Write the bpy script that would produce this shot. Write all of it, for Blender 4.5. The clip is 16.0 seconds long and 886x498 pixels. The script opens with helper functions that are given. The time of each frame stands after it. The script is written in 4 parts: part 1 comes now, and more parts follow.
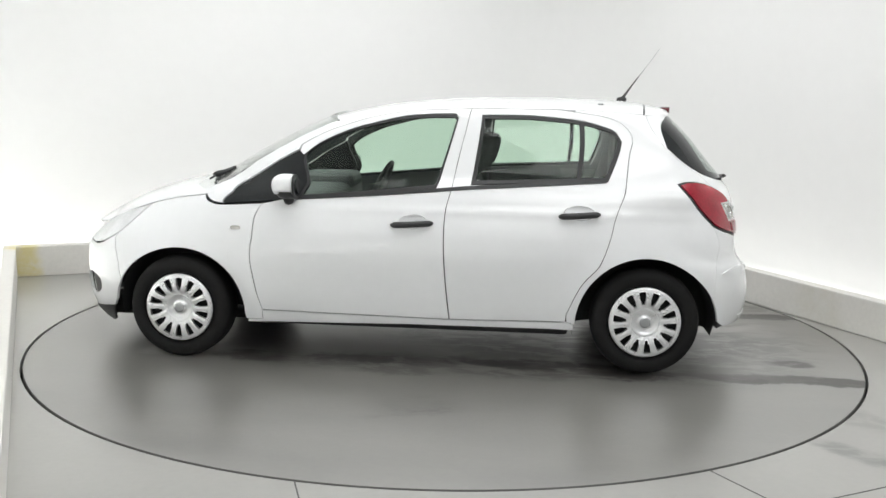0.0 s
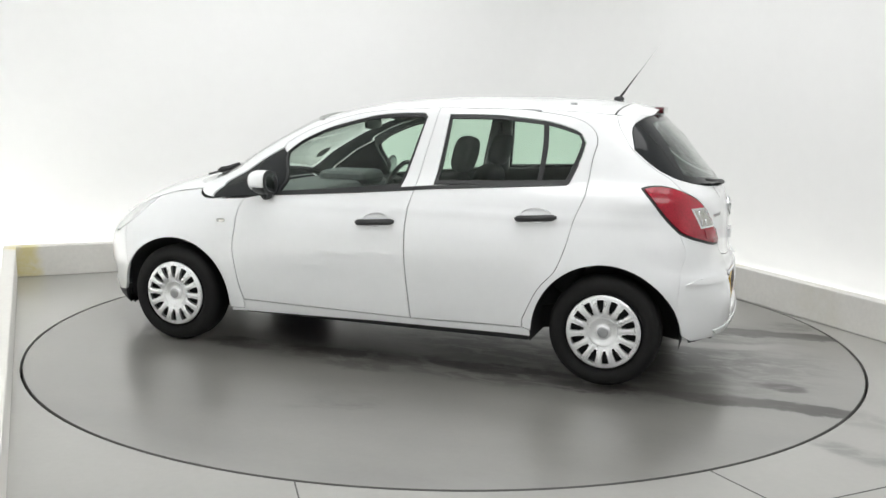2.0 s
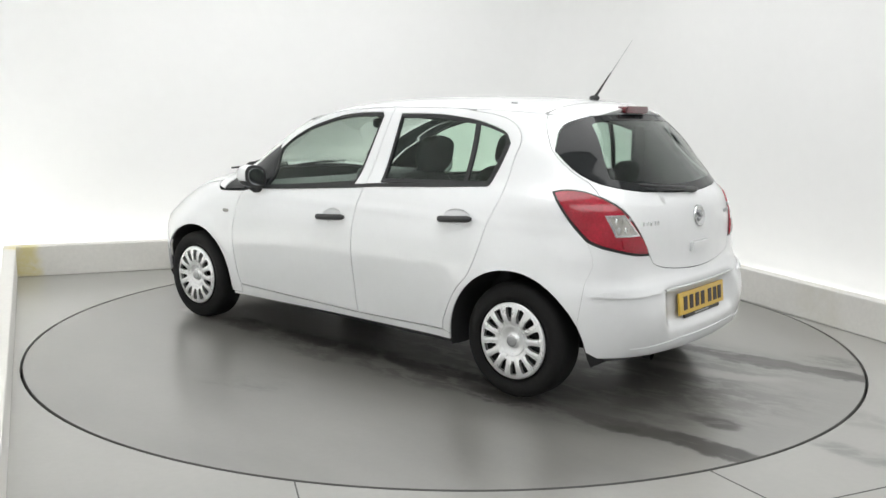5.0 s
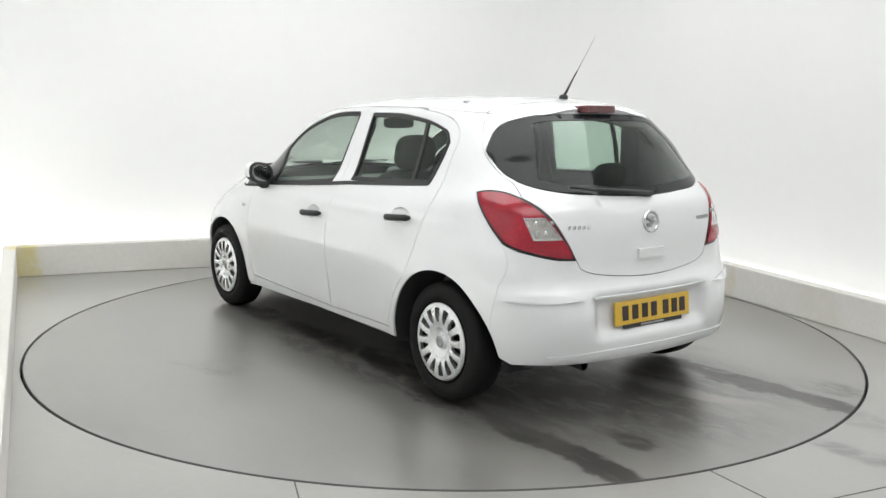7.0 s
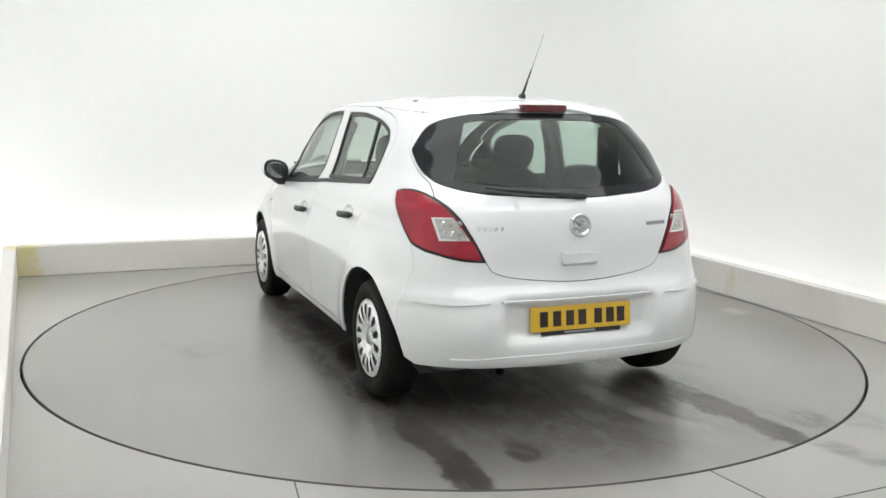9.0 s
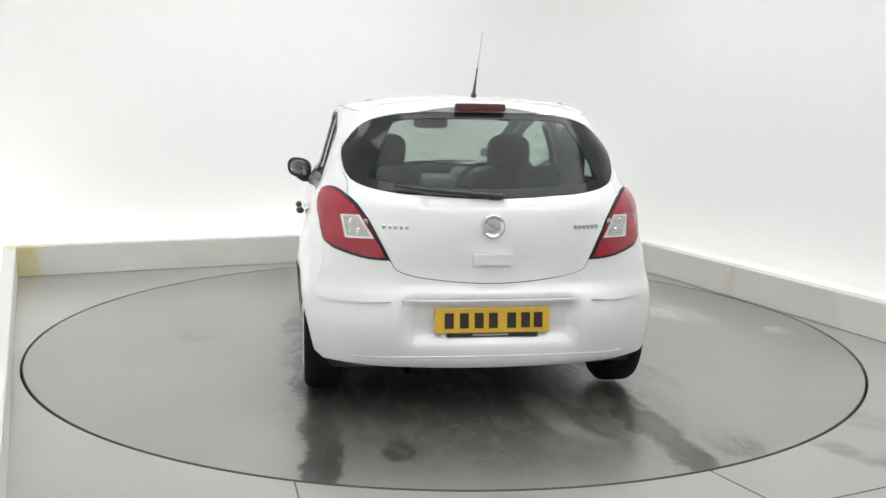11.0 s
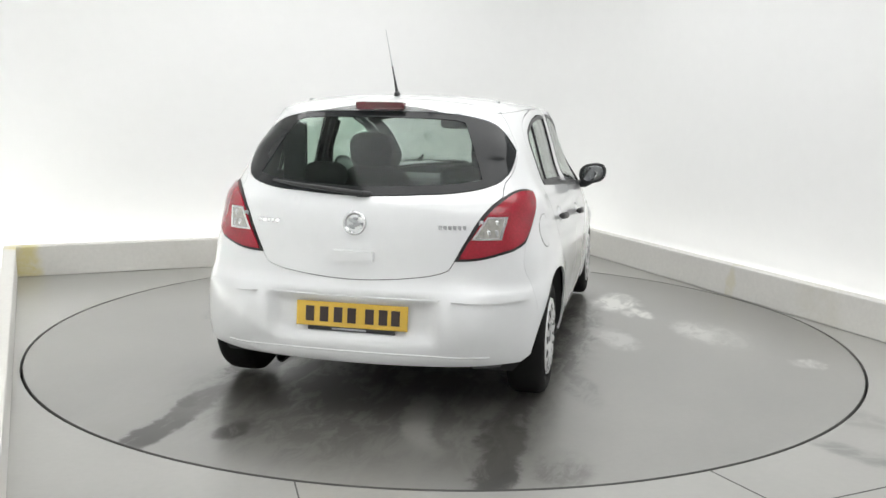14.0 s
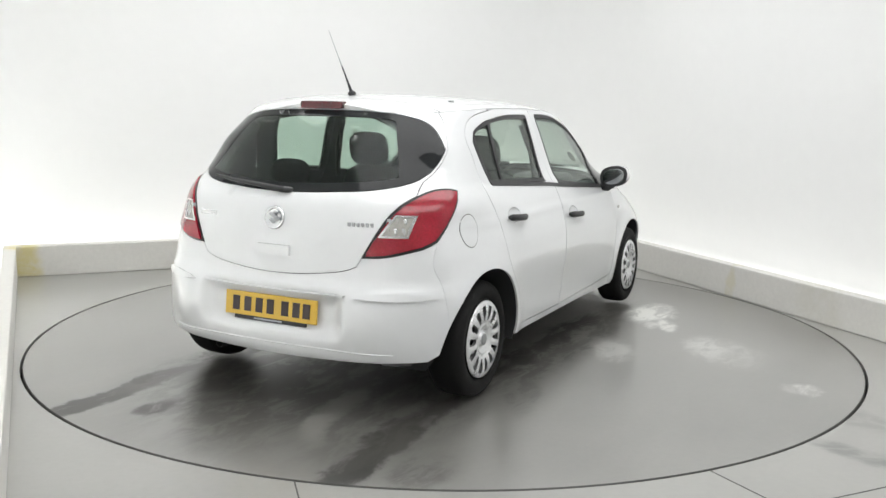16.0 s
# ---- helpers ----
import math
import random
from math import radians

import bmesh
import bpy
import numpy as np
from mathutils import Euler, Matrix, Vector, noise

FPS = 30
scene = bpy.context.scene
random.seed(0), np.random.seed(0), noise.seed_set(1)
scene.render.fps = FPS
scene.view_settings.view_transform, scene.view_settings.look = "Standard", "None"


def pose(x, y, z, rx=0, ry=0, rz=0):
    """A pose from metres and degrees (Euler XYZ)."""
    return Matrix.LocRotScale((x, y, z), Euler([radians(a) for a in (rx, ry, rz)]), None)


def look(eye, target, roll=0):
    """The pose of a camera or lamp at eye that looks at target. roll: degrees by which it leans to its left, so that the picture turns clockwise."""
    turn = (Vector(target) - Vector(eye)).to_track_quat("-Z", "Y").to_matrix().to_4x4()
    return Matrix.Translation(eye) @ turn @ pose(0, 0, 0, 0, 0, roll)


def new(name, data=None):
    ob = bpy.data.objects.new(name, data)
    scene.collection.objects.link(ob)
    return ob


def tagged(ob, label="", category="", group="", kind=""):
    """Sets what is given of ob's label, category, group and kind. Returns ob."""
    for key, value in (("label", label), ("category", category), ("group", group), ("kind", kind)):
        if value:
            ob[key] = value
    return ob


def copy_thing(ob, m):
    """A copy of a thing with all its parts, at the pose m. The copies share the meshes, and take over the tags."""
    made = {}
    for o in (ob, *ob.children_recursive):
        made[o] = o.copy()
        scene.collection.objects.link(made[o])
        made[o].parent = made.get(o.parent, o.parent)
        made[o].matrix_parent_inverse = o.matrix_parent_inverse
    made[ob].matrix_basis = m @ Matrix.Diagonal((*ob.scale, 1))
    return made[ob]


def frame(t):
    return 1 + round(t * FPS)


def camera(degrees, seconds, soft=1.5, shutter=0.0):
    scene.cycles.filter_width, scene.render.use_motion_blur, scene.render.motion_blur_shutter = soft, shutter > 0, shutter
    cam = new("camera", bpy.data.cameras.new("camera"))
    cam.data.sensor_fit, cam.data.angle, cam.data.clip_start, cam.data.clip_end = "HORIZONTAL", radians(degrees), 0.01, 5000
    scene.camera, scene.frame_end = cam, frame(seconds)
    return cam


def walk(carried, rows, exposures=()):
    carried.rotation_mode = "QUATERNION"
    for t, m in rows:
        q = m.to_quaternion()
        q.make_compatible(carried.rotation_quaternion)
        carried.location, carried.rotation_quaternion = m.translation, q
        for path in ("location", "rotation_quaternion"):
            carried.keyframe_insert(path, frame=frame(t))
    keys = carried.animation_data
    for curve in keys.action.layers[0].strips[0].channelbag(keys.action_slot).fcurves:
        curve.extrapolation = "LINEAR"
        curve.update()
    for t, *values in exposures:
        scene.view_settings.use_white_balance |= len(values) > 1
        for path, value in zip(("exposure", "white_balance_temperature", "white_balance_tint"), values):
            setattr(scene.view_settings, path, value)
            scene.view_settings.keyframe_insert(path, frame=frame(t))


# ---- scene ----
cam = camera(51.925, 16.0, soft=1.5)
EYE, AIM = (0.0, -5.6295, 1.4173), (-0.0149, -0.6926, 0.6257)
walk(cam, [(0.0, look(EYE, AIM, 1.0)), (16.0, look(EYE, AIM, 1.0))], exposures=[(0.0, -0.17), (16.0, -0.17)])

# the room's own axes: p to the right wall, q to the back wall
TURN = 22.97
ROOM = pose(0, 0, 0, 0, 0, TURN)
BACK, RIGHT, LEFT, FRONT = 2.63, 2.45, -2.48, -7.2
TROUGH, CEIL = 0.62, 3.6
PLINTH_H, PLINTH_T = 0.243, 0.09

# ---- world and lights ----
world = bpy.data.worlds.new("world")
world.use_nodes = True
world.node_tree.nodes["Background"].inputs[0].default_value = (0.9, 0.95, 1.0, 1)
world.node_tree.nodes["Background"].inputs[1].default_value = 0.0
scene.world = world


def area(name, m, sx, sy, watts, color=(1, 1, 1)):
    data = bpy.data.lights.new(name, "AREA")
    data.shape, data.size, data.size_y, data.energy, data.color = "RECTANGLE", sx, sy, watts, color
    ob = new(name, data)
    ob.matrix_world = m
    return ob


# soft ceiling panels and the hidden lamps in the trough behind the plinth
for qq in (-4.6, -1.6, 1.2):
    area("ceiling_lamp", ROOM @ pose(0, qq, CEIL - 0.07), 4.2, 1.9, 48)
area("trough_lamp_back", ROOM @ pose(0, BACK + PLINTH_T + 0.19, 0.075, 14), 5.6, 0.30, 36)
area("trough_lamp_right", ROOM @ pose(RIGHT + PLINTH_T + 0.19, -1.2, 0.075, 0, -14, 0), 0.30, 8.2, 34)
area("trough_lamp_left", ROOM @ pose(LEFT - PLINTH_T - 0.24, -1.2, 0.075, 0, 14, 0), 0.30, 8.2, 175)

# ---- materials ----
def shader(name):
    m = bpy.data.materials.new(name)
    m.use_nodes = True
    nt = m.node_tree
    return m, nt, nt.nodes["Principled BSDF"]


def link(nt, a, b):
    nt.links.new(a, b)


def surface(name, color, rough=0.5, metal=0.0, coat=0.0, var=0.06, scale=6.0, bump=0.0, bump_scale=200.0, rvar=0.06):
    """A plain surface with large and small variation, and fine relief."""
    m, nt, b = shader(name)
    tc = nt.nodes.new("ShaderNodeTexCoord")
    n1, n2 = nt.nodes.new("ShaderNodeTexNoise"), nt.nodes.new("ShaderNodeTexNoise")
    n1.inputs["Scale"].default_value, n2.inputs["Scale"].default_value = scale, scale * 14
    n1.inputs["Detail"].default_value, n2.inputs["Detail"].default_value = 5, 3
    link(nt, tc.outputs["Object"], n1.inputs["Vector"]), link(nt, tc.outputs["Object"], n2.inputs["Vector"])
    add = nt.nodes.new("ShaderNodeMath")
    add.operation = "ADD"
    link(nt, n1.outputs["Fac"], add.inputs[0]), link(nt, n2.outputs["Fac"], add.inputs[1])
    for out, lo, hi in (("c", 1 - var, 1 + var), ("r", rough - rvar, rough + rvar)):
        mr = nt.nodes.new("ShaderNodeMapRange")
        mr.inputs["From Min"].default_value, mr.inputs["From Max"].default_value = 0.6, 1.4
        mr.inputs["To Min"].default_value, mr.inputs["To Max"].default_value = lo, hi
        link(nt, add.outputs[0], mr.inputs["Value"])
        if out == "c":
            mul = nt.nodes.new("ShaderNodeVectorMath")
            mul.operation = "SCALE"
            mul.inputs[0].default_value = color
            link(nt, mr.outputs[0], mul.inputs["Scale"])
            link(nt, mul.outputs[0], b.inputs["Base Color"])
        else:
            link(nt, mr.outputs[0], b.inputs["Roughness"])
    b.inputs["Metallic"].default_value = metal
    b.inputs["Coat Weight"].default_value = coat
    b.inputs["Coat Roughness"].default_value = 0.04
    if bump:
        n3, bp = nt.nodes.new("ShaderNodeTexNoise"), nt.nodes.new("ShaderNodeBump")
        n3.inputs["Scale"].default_value = bump_scale
        bp.inputs["Strength"].default_value, bp.inputs["Distance"].default_value = bump, 0.002
        link(nt, tc.outputs["Object"], n3.inputs["Vector"])
        link(nt, n3.outputs["Fac"], bp.inputs["Height"]), link(nt, bp.outputs[0], b.inputs["Normal"])
    return m


def glass(name, tint, gloss=1.0, rough=0.01, sharp=5.0, most=0.75, least=0.02):
    """Thin pane: clear tinted body, mirror-like surface by Fresnel."""
    m, nt, b = shader(name)
    nt.nodes.remove(b)
    tr, gl, mx = nt.nodes.new("ShaderNodeBsdfTransparent"), nt.nodes.new("ShaderNodeBsdfGlossy"), nt.nodes.new("ShaderNodeMixShader")
    lw, pw, fr = nt.nodes.new("ShaderNodeLayerWeight"), nt.nodes.new("ShaderNodeMath"), nt.nodes.new("ShaderNodeMath")
    pw.operation, fr.operation = "POWER", "MULTIPLY_ADD"
    pw.inputs[1].default_value = sharp
    fr.inputs[1].default_value, fr.inputs[2].default_value = most, least
    link(nt, lw.outputs["Facing"], pw.inputs[0]), link(nt, pw.outputs[0], fr.inputs[0])
    tr.inputs["Color"].default_value = (*tint, 1)
    gl.inputs["Roughness"].default_value = rough
    gl.inputs["Color"].default_value = (gloss, gloss, gloss, 1)
    link(nt, fr.outputs[0], mx.inputs[0]), link(nt, tr.outputs[0], mx.inputs[1]), link(nt, gl.outputs[0], mx.inputs[2])
    link(nt, mx.outputs[0], nt.nodes["Material Output"].inputs["Surface"])
    return m


def floor_material(name, color, blobs, rough=0.335, stain=0.22, spec=0.5, grain=(1.0, 1.0), seal=0.0):
    """Sealed floor or paint with smears, wheel marks, splashes, painted shade and gleam: blobs of (x, y, half length,
    half width, turn, depth, tone).
    """
    m, nt, b = shader(name)
    tc = nt.nodes.new("ShaderNodeTexCoord")

    def cloudy(scale, detail, roughness, shift, distort=0.0, stretch=(1.0, 1.0)):
        mp, n = nt.nodes.new("ShaderNodeMapping"), nt.nodes.new("ShaderNodeTexNoise")
        mp.inputs["Location"].default_value = shift
        mp.inputs["Scale"].default_value = (stretch[0], stretch[1], 1)
        n.inputs["Scale"].default_value, n.inputs["Detail"].default_value = scale, detail
        n.inputs["Roughness"].default_value, n.inputs["Distortion"].default_value = roughness, distort
        link(nt, tc.outputs["Object"], mp.inputs["Vector"]), link(nt, mp.outputs[0], n.inputs["Vector"])
        return n

    def spread(value, f0, f1, t0, t1, smooth=False):
        mr = nt.nodes.new("ShaderNodeMapRange")
        mr.interpolation_type = "SMOOTHSTEP" if smooth else "LINEAR"
        mr.inputs["From Min"].default_value, mr.inputs["From Max"].default_value = f0, f1
        mr.inputs["To Min"].default_value, mr.inputs["To Max"].default_value = t0, t1
        link(nt, value, mr.inputs["Value"])
        return mr.outputs[0]

    def times(a, c):
        mu = nt.nodes.new("ShaderNodeMath")
        mu.operation, mu.use_clamp = "MULTIPLY", False
        link(nt, a, mu.inputs[0]), link(nt, c, mu.inputs[1])
        return mu.outputs[0]

    # the marks' ragged edges
    wide, fray = cloudy(2.2, 4, 0.55, (0.71, 5.13, 0.41)), cloudy(13.0, 4, 0.65, (4.2, 0.3, 0.9))
    last_v = tc.outputs["Object"]
    for n, amount in ((wide, 0.22), (fray, 0.075)):
        warp, off = nt.nodes.new("ShaderNodeVectorMath"), nt.nodes.new("ShaderNodeVectorMath")
        warp.operation, off.operation = "MULTIPLY_ADD", "ADD"
        warp.inputs[1].default_value = (amount, amount, 0)
        off.inputs[1].default_value = (-amount / 2, -amount / 2, 0)
        link(nt, n.outputs["Color"], warp.inputs[0]), link(nt, last_v, warp.inputs[2]), link(nt, warp.outputs[0], off.inputs[0])
        last_v = off.outputs[0]
    cloud, smear, speck = cloudy(0.9, 4, 0.55, (3.17, 1.43, 0.37)), cloudy(1.7, 5, 0.55, (1.7, 8.3, 0.2), 0.25, grain), cloudy(34.0, 3, 0.6, (0.4, 2.2, 0.7))
    tone = times(times(spread(cloud.outputs["Fac"], 0.3, 0.75, 1 - stain * .55, 1 + stain * .4), spread(smear.outputs["Fac"], 0.26, 0.74, 1 - stain, 1 + stain * .5)),
                 spread(speck.outputs["Fac"], 0.3, 0.7, 0.965, 1.03))
    base = nt.nodes.new("ShaderNodeVectorMath")
    base.operation = "SCALE"
    base.inputs[0].default_value = color
    link(nt, tone, base.inputs["Scale"])
    last = base.outputs[0]
    patchy = spread(cloudy(6.5, 6, 0.68, (2.1, 6.4, 0.5), 0.6, (0.7, 1.6)).outputs["Fac"], 0.37, 0.58, 0.42, 1.35, True)
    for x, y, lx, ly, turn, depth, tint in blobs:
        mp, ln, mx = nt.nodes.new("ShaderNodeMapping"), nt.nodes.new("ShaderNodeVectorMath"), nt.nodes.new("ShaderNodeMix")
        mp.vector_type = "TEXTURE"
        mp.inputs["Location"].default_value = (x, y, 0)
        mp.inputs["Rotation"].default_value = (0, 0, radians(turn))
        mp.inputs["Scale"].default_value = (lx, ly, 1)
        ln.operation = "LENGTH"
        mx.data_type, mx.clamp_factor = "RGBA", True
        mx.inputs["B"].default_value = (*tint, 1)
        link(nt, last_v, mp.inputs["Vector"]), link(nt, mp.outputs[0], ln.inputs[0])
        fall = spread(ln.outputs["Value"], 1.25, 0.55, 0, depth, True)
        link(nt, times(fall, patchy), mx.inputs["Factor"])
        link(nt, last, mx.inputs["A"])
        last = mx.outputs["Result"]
    link(nt, last, b.inputs["Base Color"])
    link(nt, spread(smear.outputs["Fac"], 0.26, 0.74, rough - 0.05, rough + 0.06), b.inputs["Roughness"])
    b.inputs["Specular IOR Level"].default_value = spec
    b.inputs["Coat Roughness"].default_value, b.inputs["Coat IOR"].default_value = 0.285, 1.6
    if seal:
        grey = nt.nodes.new("ShaderNodeRGBToBW")
        link(nt, last, grey.inputs[0])
        link(nt, spread(grey.outputs[0], 0.05, 0.16, seal * 0.12, seal, True), b.inputs["Coat Weight"])
    bp = nt.nodes.new("ShaderNodeBump")
    bp.inputs["Strength"].default_value, bp.inputs["Distance"].default_value = 0.05, 0.001
    link(nt, speck.outputs["Fac"], bp.inputs["Height"]), link(nt, bp.outputs[0], b.inputs["Normal"])
    return m


def glow(name, color, strength):
    m, nt, b = shader(name)
    b.inputs["Base Color"].default_value = (*color, 1)
    b.inputs["Emission Color"].default_value = (*color, 1)
    b.inputs["Emission Strength"].default_value = strength
    return m


# the middle tone serves damp marks and the shade painted under the car
DIRT, WET_SHADE, PALE = (0.028, 0.026, 0.023), (0.095, 0.092, 0.083), (0.72, 0.72, 0.68)
M_PAINT = surface("white_paint", (0.79, 0.805, 0.815), 0.32, coat=1.0, var=0.015, scale=1.5, rvar=0.03)
M_INNER = surface("dark_inner", (0.030, 0.031, 0.032), 0.7, var=0.15, scale=9)
M_BLACK = surface("black_plastic", (0.022, 0.023, 0.024), 0.45, var=0.2, scale=20, bump=0.2, bump_scale=900)
M_SEAL = surface("rubber_seal", (0.018, 0.019, 0.020), 0.42, var=0.2, scale=12)
M_TYRE = surface("tyre_rubber", (0.012, 0.012, 0.012), 0.72, var=0.3, scale=14, bump=0.35, bump_scale=260)
M_TYRE.node_tree.nodes["Principled BSDF"].inputs["Specular IOR Level"].default_value = 0.2
M_STEEL = surface("steel_wheel", (0.02, 0.02, 0.021), 0.55, metal=0.3, var=0.2)
M_SILVER = surface("silver_plastic", (0.80, 0.81, 0.82), 0.30, metal=0.6, var=0.06, scale=10, coat=0.2)
M_GREYCAP = surface("grey_cap", (0.40, 0.41, 0.42), 0.38, metal=0.5, var=0.06)
M_CHROME = surface("chrome", (0.72, 0.73, 0.74), 0.16, metal=1.0, var=0.05)
M_FABRIC = surface("seat_fabric", (0.034, 0.036, 0.038), 0.92, var=0.25, scale=40, bump=0.4, bump_scale=500)
M_TRIM = surface("grey_trim", (0.10, 0.105, 0.11), 0.6, var=0.1, scale=8, bump=0.2, bump_scale=600)
M_LINING = surface("roof_lining", (0.33, 0.33, 0.31), 0.9, var=0.06, scale=20)
M_GLASS = glass("window_glass", (0.88, 0.95, 0.90))
M_SCREEN = glass("windscreen_glass", (0.95, 0.97, 0.955), sharp=3.0, most=0.95)
M_DARKGLASS = glass("rear_glass", (0.74, 0.80, 0.77), sharp=4.2, most=0.85, least=0.012)
M_QGLASS = surface("dark_glazing", (0.018, 0.020, 0.021), 0.06, var=0.1)
M_QGLASS.node_tree.nodes["Principled BSDF"].inputs["Specular IOR Level"].default_value = 0.25
M_RED = surface("red_lens", (0.31, 0.006, 0.021), 0.22, coat=0.5, var=0.38, scale=7, rvar=0.02)
M_REDDARK = surface("dark_red_lens", (0.09, 0.006, 0.010), 0.12, coat=1.0, var=0.2, scale=22, rvar=0.02)
M_CLEAR = surface("clear_lens", (0.46, 0.45, 0.42), 0.12, metal=0.35, coat=1.0, var=0.25, scale=40, rvar=0.03)
M_HEAD = surface("headlight_lens", (0.74, 0.76, 0.77), 0.12, metal=0.1, coat=1.0, var=0.2, scale=14, rvar=0.03)
M_YELLOW = surface("yellow_plate", (0.72, 0.46, 0.035), 0.35, coat=0.4, var=0.05, scale=10)
M_INK = surface("plate_ink", (0.035, 0.022, 0.018), 0.45, var=0.1)
M_MIRROR = surface("mirror_face", (0.30, 0.31, 0.32), 0.03, metal=1.0, var=0.02, rvar=0.01)
M_WALL = surface("studio_wall", (0.82, 0.825, 0.82), 0.75, var=0.012, scale=0.8, bump=0.05, bump_scale=90)
M_GAP = surface("gap_dark", (0.02, 0.02, 0.02), 0.8)
M_TUBE = glow("lamp_tube", (1.0, 1.0, 0.98), 1.5)
M_PANELGLOW = glow("panel_diffuser", (1.0, 1.0, 1.0), 1.2)
for mm in (M_TUBE, M_PANELGLOW):
    mm.cycles.emission_sampling = "NONE"
M_FRAME = surface("lamp_frame", (0.75, 0.75, 0.75), 0.4)
M_SEAM = surface("floor_joint", (0.10, 0.10, 0.095), 0.6)
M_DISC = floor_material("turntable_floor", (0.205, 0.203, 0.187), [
    (-1.80, 0.79, 0.58, 0.075, -3, 0.85, DIRT), (-1.66, 0.81, 0.26, 0.08, 0, 0.9, DIRT), (-2.08, 0.79, 0.30, 0.09, 0, 0.9, DIRT), (-1.80, -0.67, 0.70, 0.10, 0, 0.95, DIRT), (-1.62, -0.64, 0.32, 0.07, 0, 0.95, DIRT), (-2.1, -0.68, 0.28, 0.09, 0, 0.9, DIRT), (-1.5, 0.74, 0.5, 0.28, 0, 0.4, WET_SHADE), (-1.6, -0.62, 0.6, 0.30, 0, 0.4, WET_SHADE),
    (-2.05, -0.95, 0.20, 0.12, 10, 0.5, WET_SHADE), (-1.72, 0.84, 0.09, 0.05, 10, 0.9, DIRT), (-1.98, 0.74, 0.08, 0.045, -15, 0.9, DIRT), (-2.22, 0.82, 0.07, 0.05, 0, 0.85, DIRT), (-1.88, -0.60, 0.09, 0.045, 12, 0.9, DIRT), (-2.16, -0.74, 0.08, 0.05, -8, 0.85, DIRT), (-1.70, -0.72, 0.07, 0.04, 0, 0.85, DIRT), (-1.98, 0.46, 0.10, 0.07, 0, 0.7, DIRT), (0.0, 1.60, 0.26, 0.07, 15, 0.35, WET_SHADE),
    # broad blobs under the car: its shade put into the colour, with damp tracks
    (-0.2, 0.80, 1.4, 0.22, 0, 0.8, WET_SHADE), (0.1, -0.75, 1.4, 0.24, 0, 0.75, WET_SHADE), (-0.9, 0.1, 1.3, 0.65, 0, 0.85, WET_SHADE), (-0.55, 0.72, 0.50, 0.10, 3, 0.8, DIRT), (0.30, 0.76, 0.42, 0.09, -3, 0.75, DIRT), (-1.10, 0.84, 0.24, 0.12, 8, 0.8, DIRT), (0.35, -0.70, 0.55, 0.10, 2, 0.7, DIRT), (-0.60, -0.62, 0.45, 0.12, -4, 0.7, DIRT), (1.02, 0.78, 0.22, 0.12, 0, 0.7, DIRT), (-1.00, -0.95, 0.30, 0.10, 14, 0.5, WET_SHADE), (0.10, 0.97, 0.34, 0.08, 6, 0.6, WET_SHADE),
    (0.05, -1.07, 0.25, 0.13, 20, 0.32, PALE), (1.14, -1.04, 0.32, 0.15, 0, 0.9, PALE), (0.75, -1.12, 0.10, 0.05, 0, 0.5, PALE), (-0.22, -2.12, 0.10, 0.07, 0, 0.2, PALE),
    # pale splashes; the long thin streak at (-1.70, -0.30) is a painted wet gleam
    (0.38, -1.66, 0.34, 0.20, 30, 0.22, PALE), (-1.70, -0.30, 0.38, 0.06, 15, 0.3, PALE), (1.55, 0.75, 0.12, 0.12, 0, 0.35, PALE), (0.81, -1.22, 0.16, 0.07, 20, 0.7, PALE), (0.40, -1.56, 0.22, 0.14, 0, 0.2, PALE), (-0.20, -2.19, 0.12, 0.07, 0, 0.4, PALE), (-1.65, 0.0, 0.80, 0.85, 0, 0.34, WET_SHADE), (-2.02, 0.45, 0.11, 0.08, 10, 0.6, DIRT), (-2.10, -0.96, 0.14, 0.13, 0, 0.55, WET_SHADE), (-0.02, 1.48, 0.22, 0.15, 10, 0.3, WET_SHADE)],
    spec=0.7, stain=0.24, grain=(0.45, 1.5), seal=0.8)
M_FRONTWALL = surface("front_wall_paint", (0.60, 0.60, 0.60), 0.8, var=0.05, scale=1.0)
M_PLINTH = floor_material("plinth_paint", (0.70, 0.69, 0.655), [
    (-3.36, 1.42, 0.16, 0.16, 0, 0.75, (0.62, 0.56, 0.30)), (2.19, 1.18, 0.05, 0.05, 0, 0.35, (0.60, 0.56, 0.38)),
    (2.5, 0.35, 0.25, 0.2, 0, 0.25, (0.58, 0.56, 0.48)), (-2.0, 2.0, 0.5, 0.2, 20, 0.2, (0.60, 0.58, 0.52))], rough=0.55, stain=0.06)
M_FLOOR = floor_material("room_floor", (0.305, 0.304, 0.284), [
    (1.75, -1.98, 0.34, 0.09, -52, 0.42, DIRT), (1.95, -1.55, 0.3, 0.12, -50, 0.35, WET_SHADE), (0.9, -2.9, 0.4, 0.2, 10, 0.3, WET_SHADE)], spec=0.7, stain=0.12, seal=0.8)

# ---- mesh helpers ----
import itertools
from mathutils.geometry import delaunay_2d_cdt


def mesh_part(name, verts, faces, material, parent=None, label="", normals=None, smooth=True, m=None):
    """One mesh object, under a thing or a part."""
    me = bpy.data.meshes.new(name)
    me.from_pydata([tuple(v) for v in verts], [], [tuple(f) for f in faces])
    me.materials.append(material)
    if smooth:
        me.polygons.foreach_set("use_smooth", [True] * len(me.polygons))
    me.update()
    if normals is not None:
        me.normals_split_custom_set_from_vertices([tuple(n) for n in normals])
    ob = new(name, me)
    if parent is not None:
        ob.parent = parent
    if m is not None:
        ob.matrix_basis = m
    return tagged(ob, label)


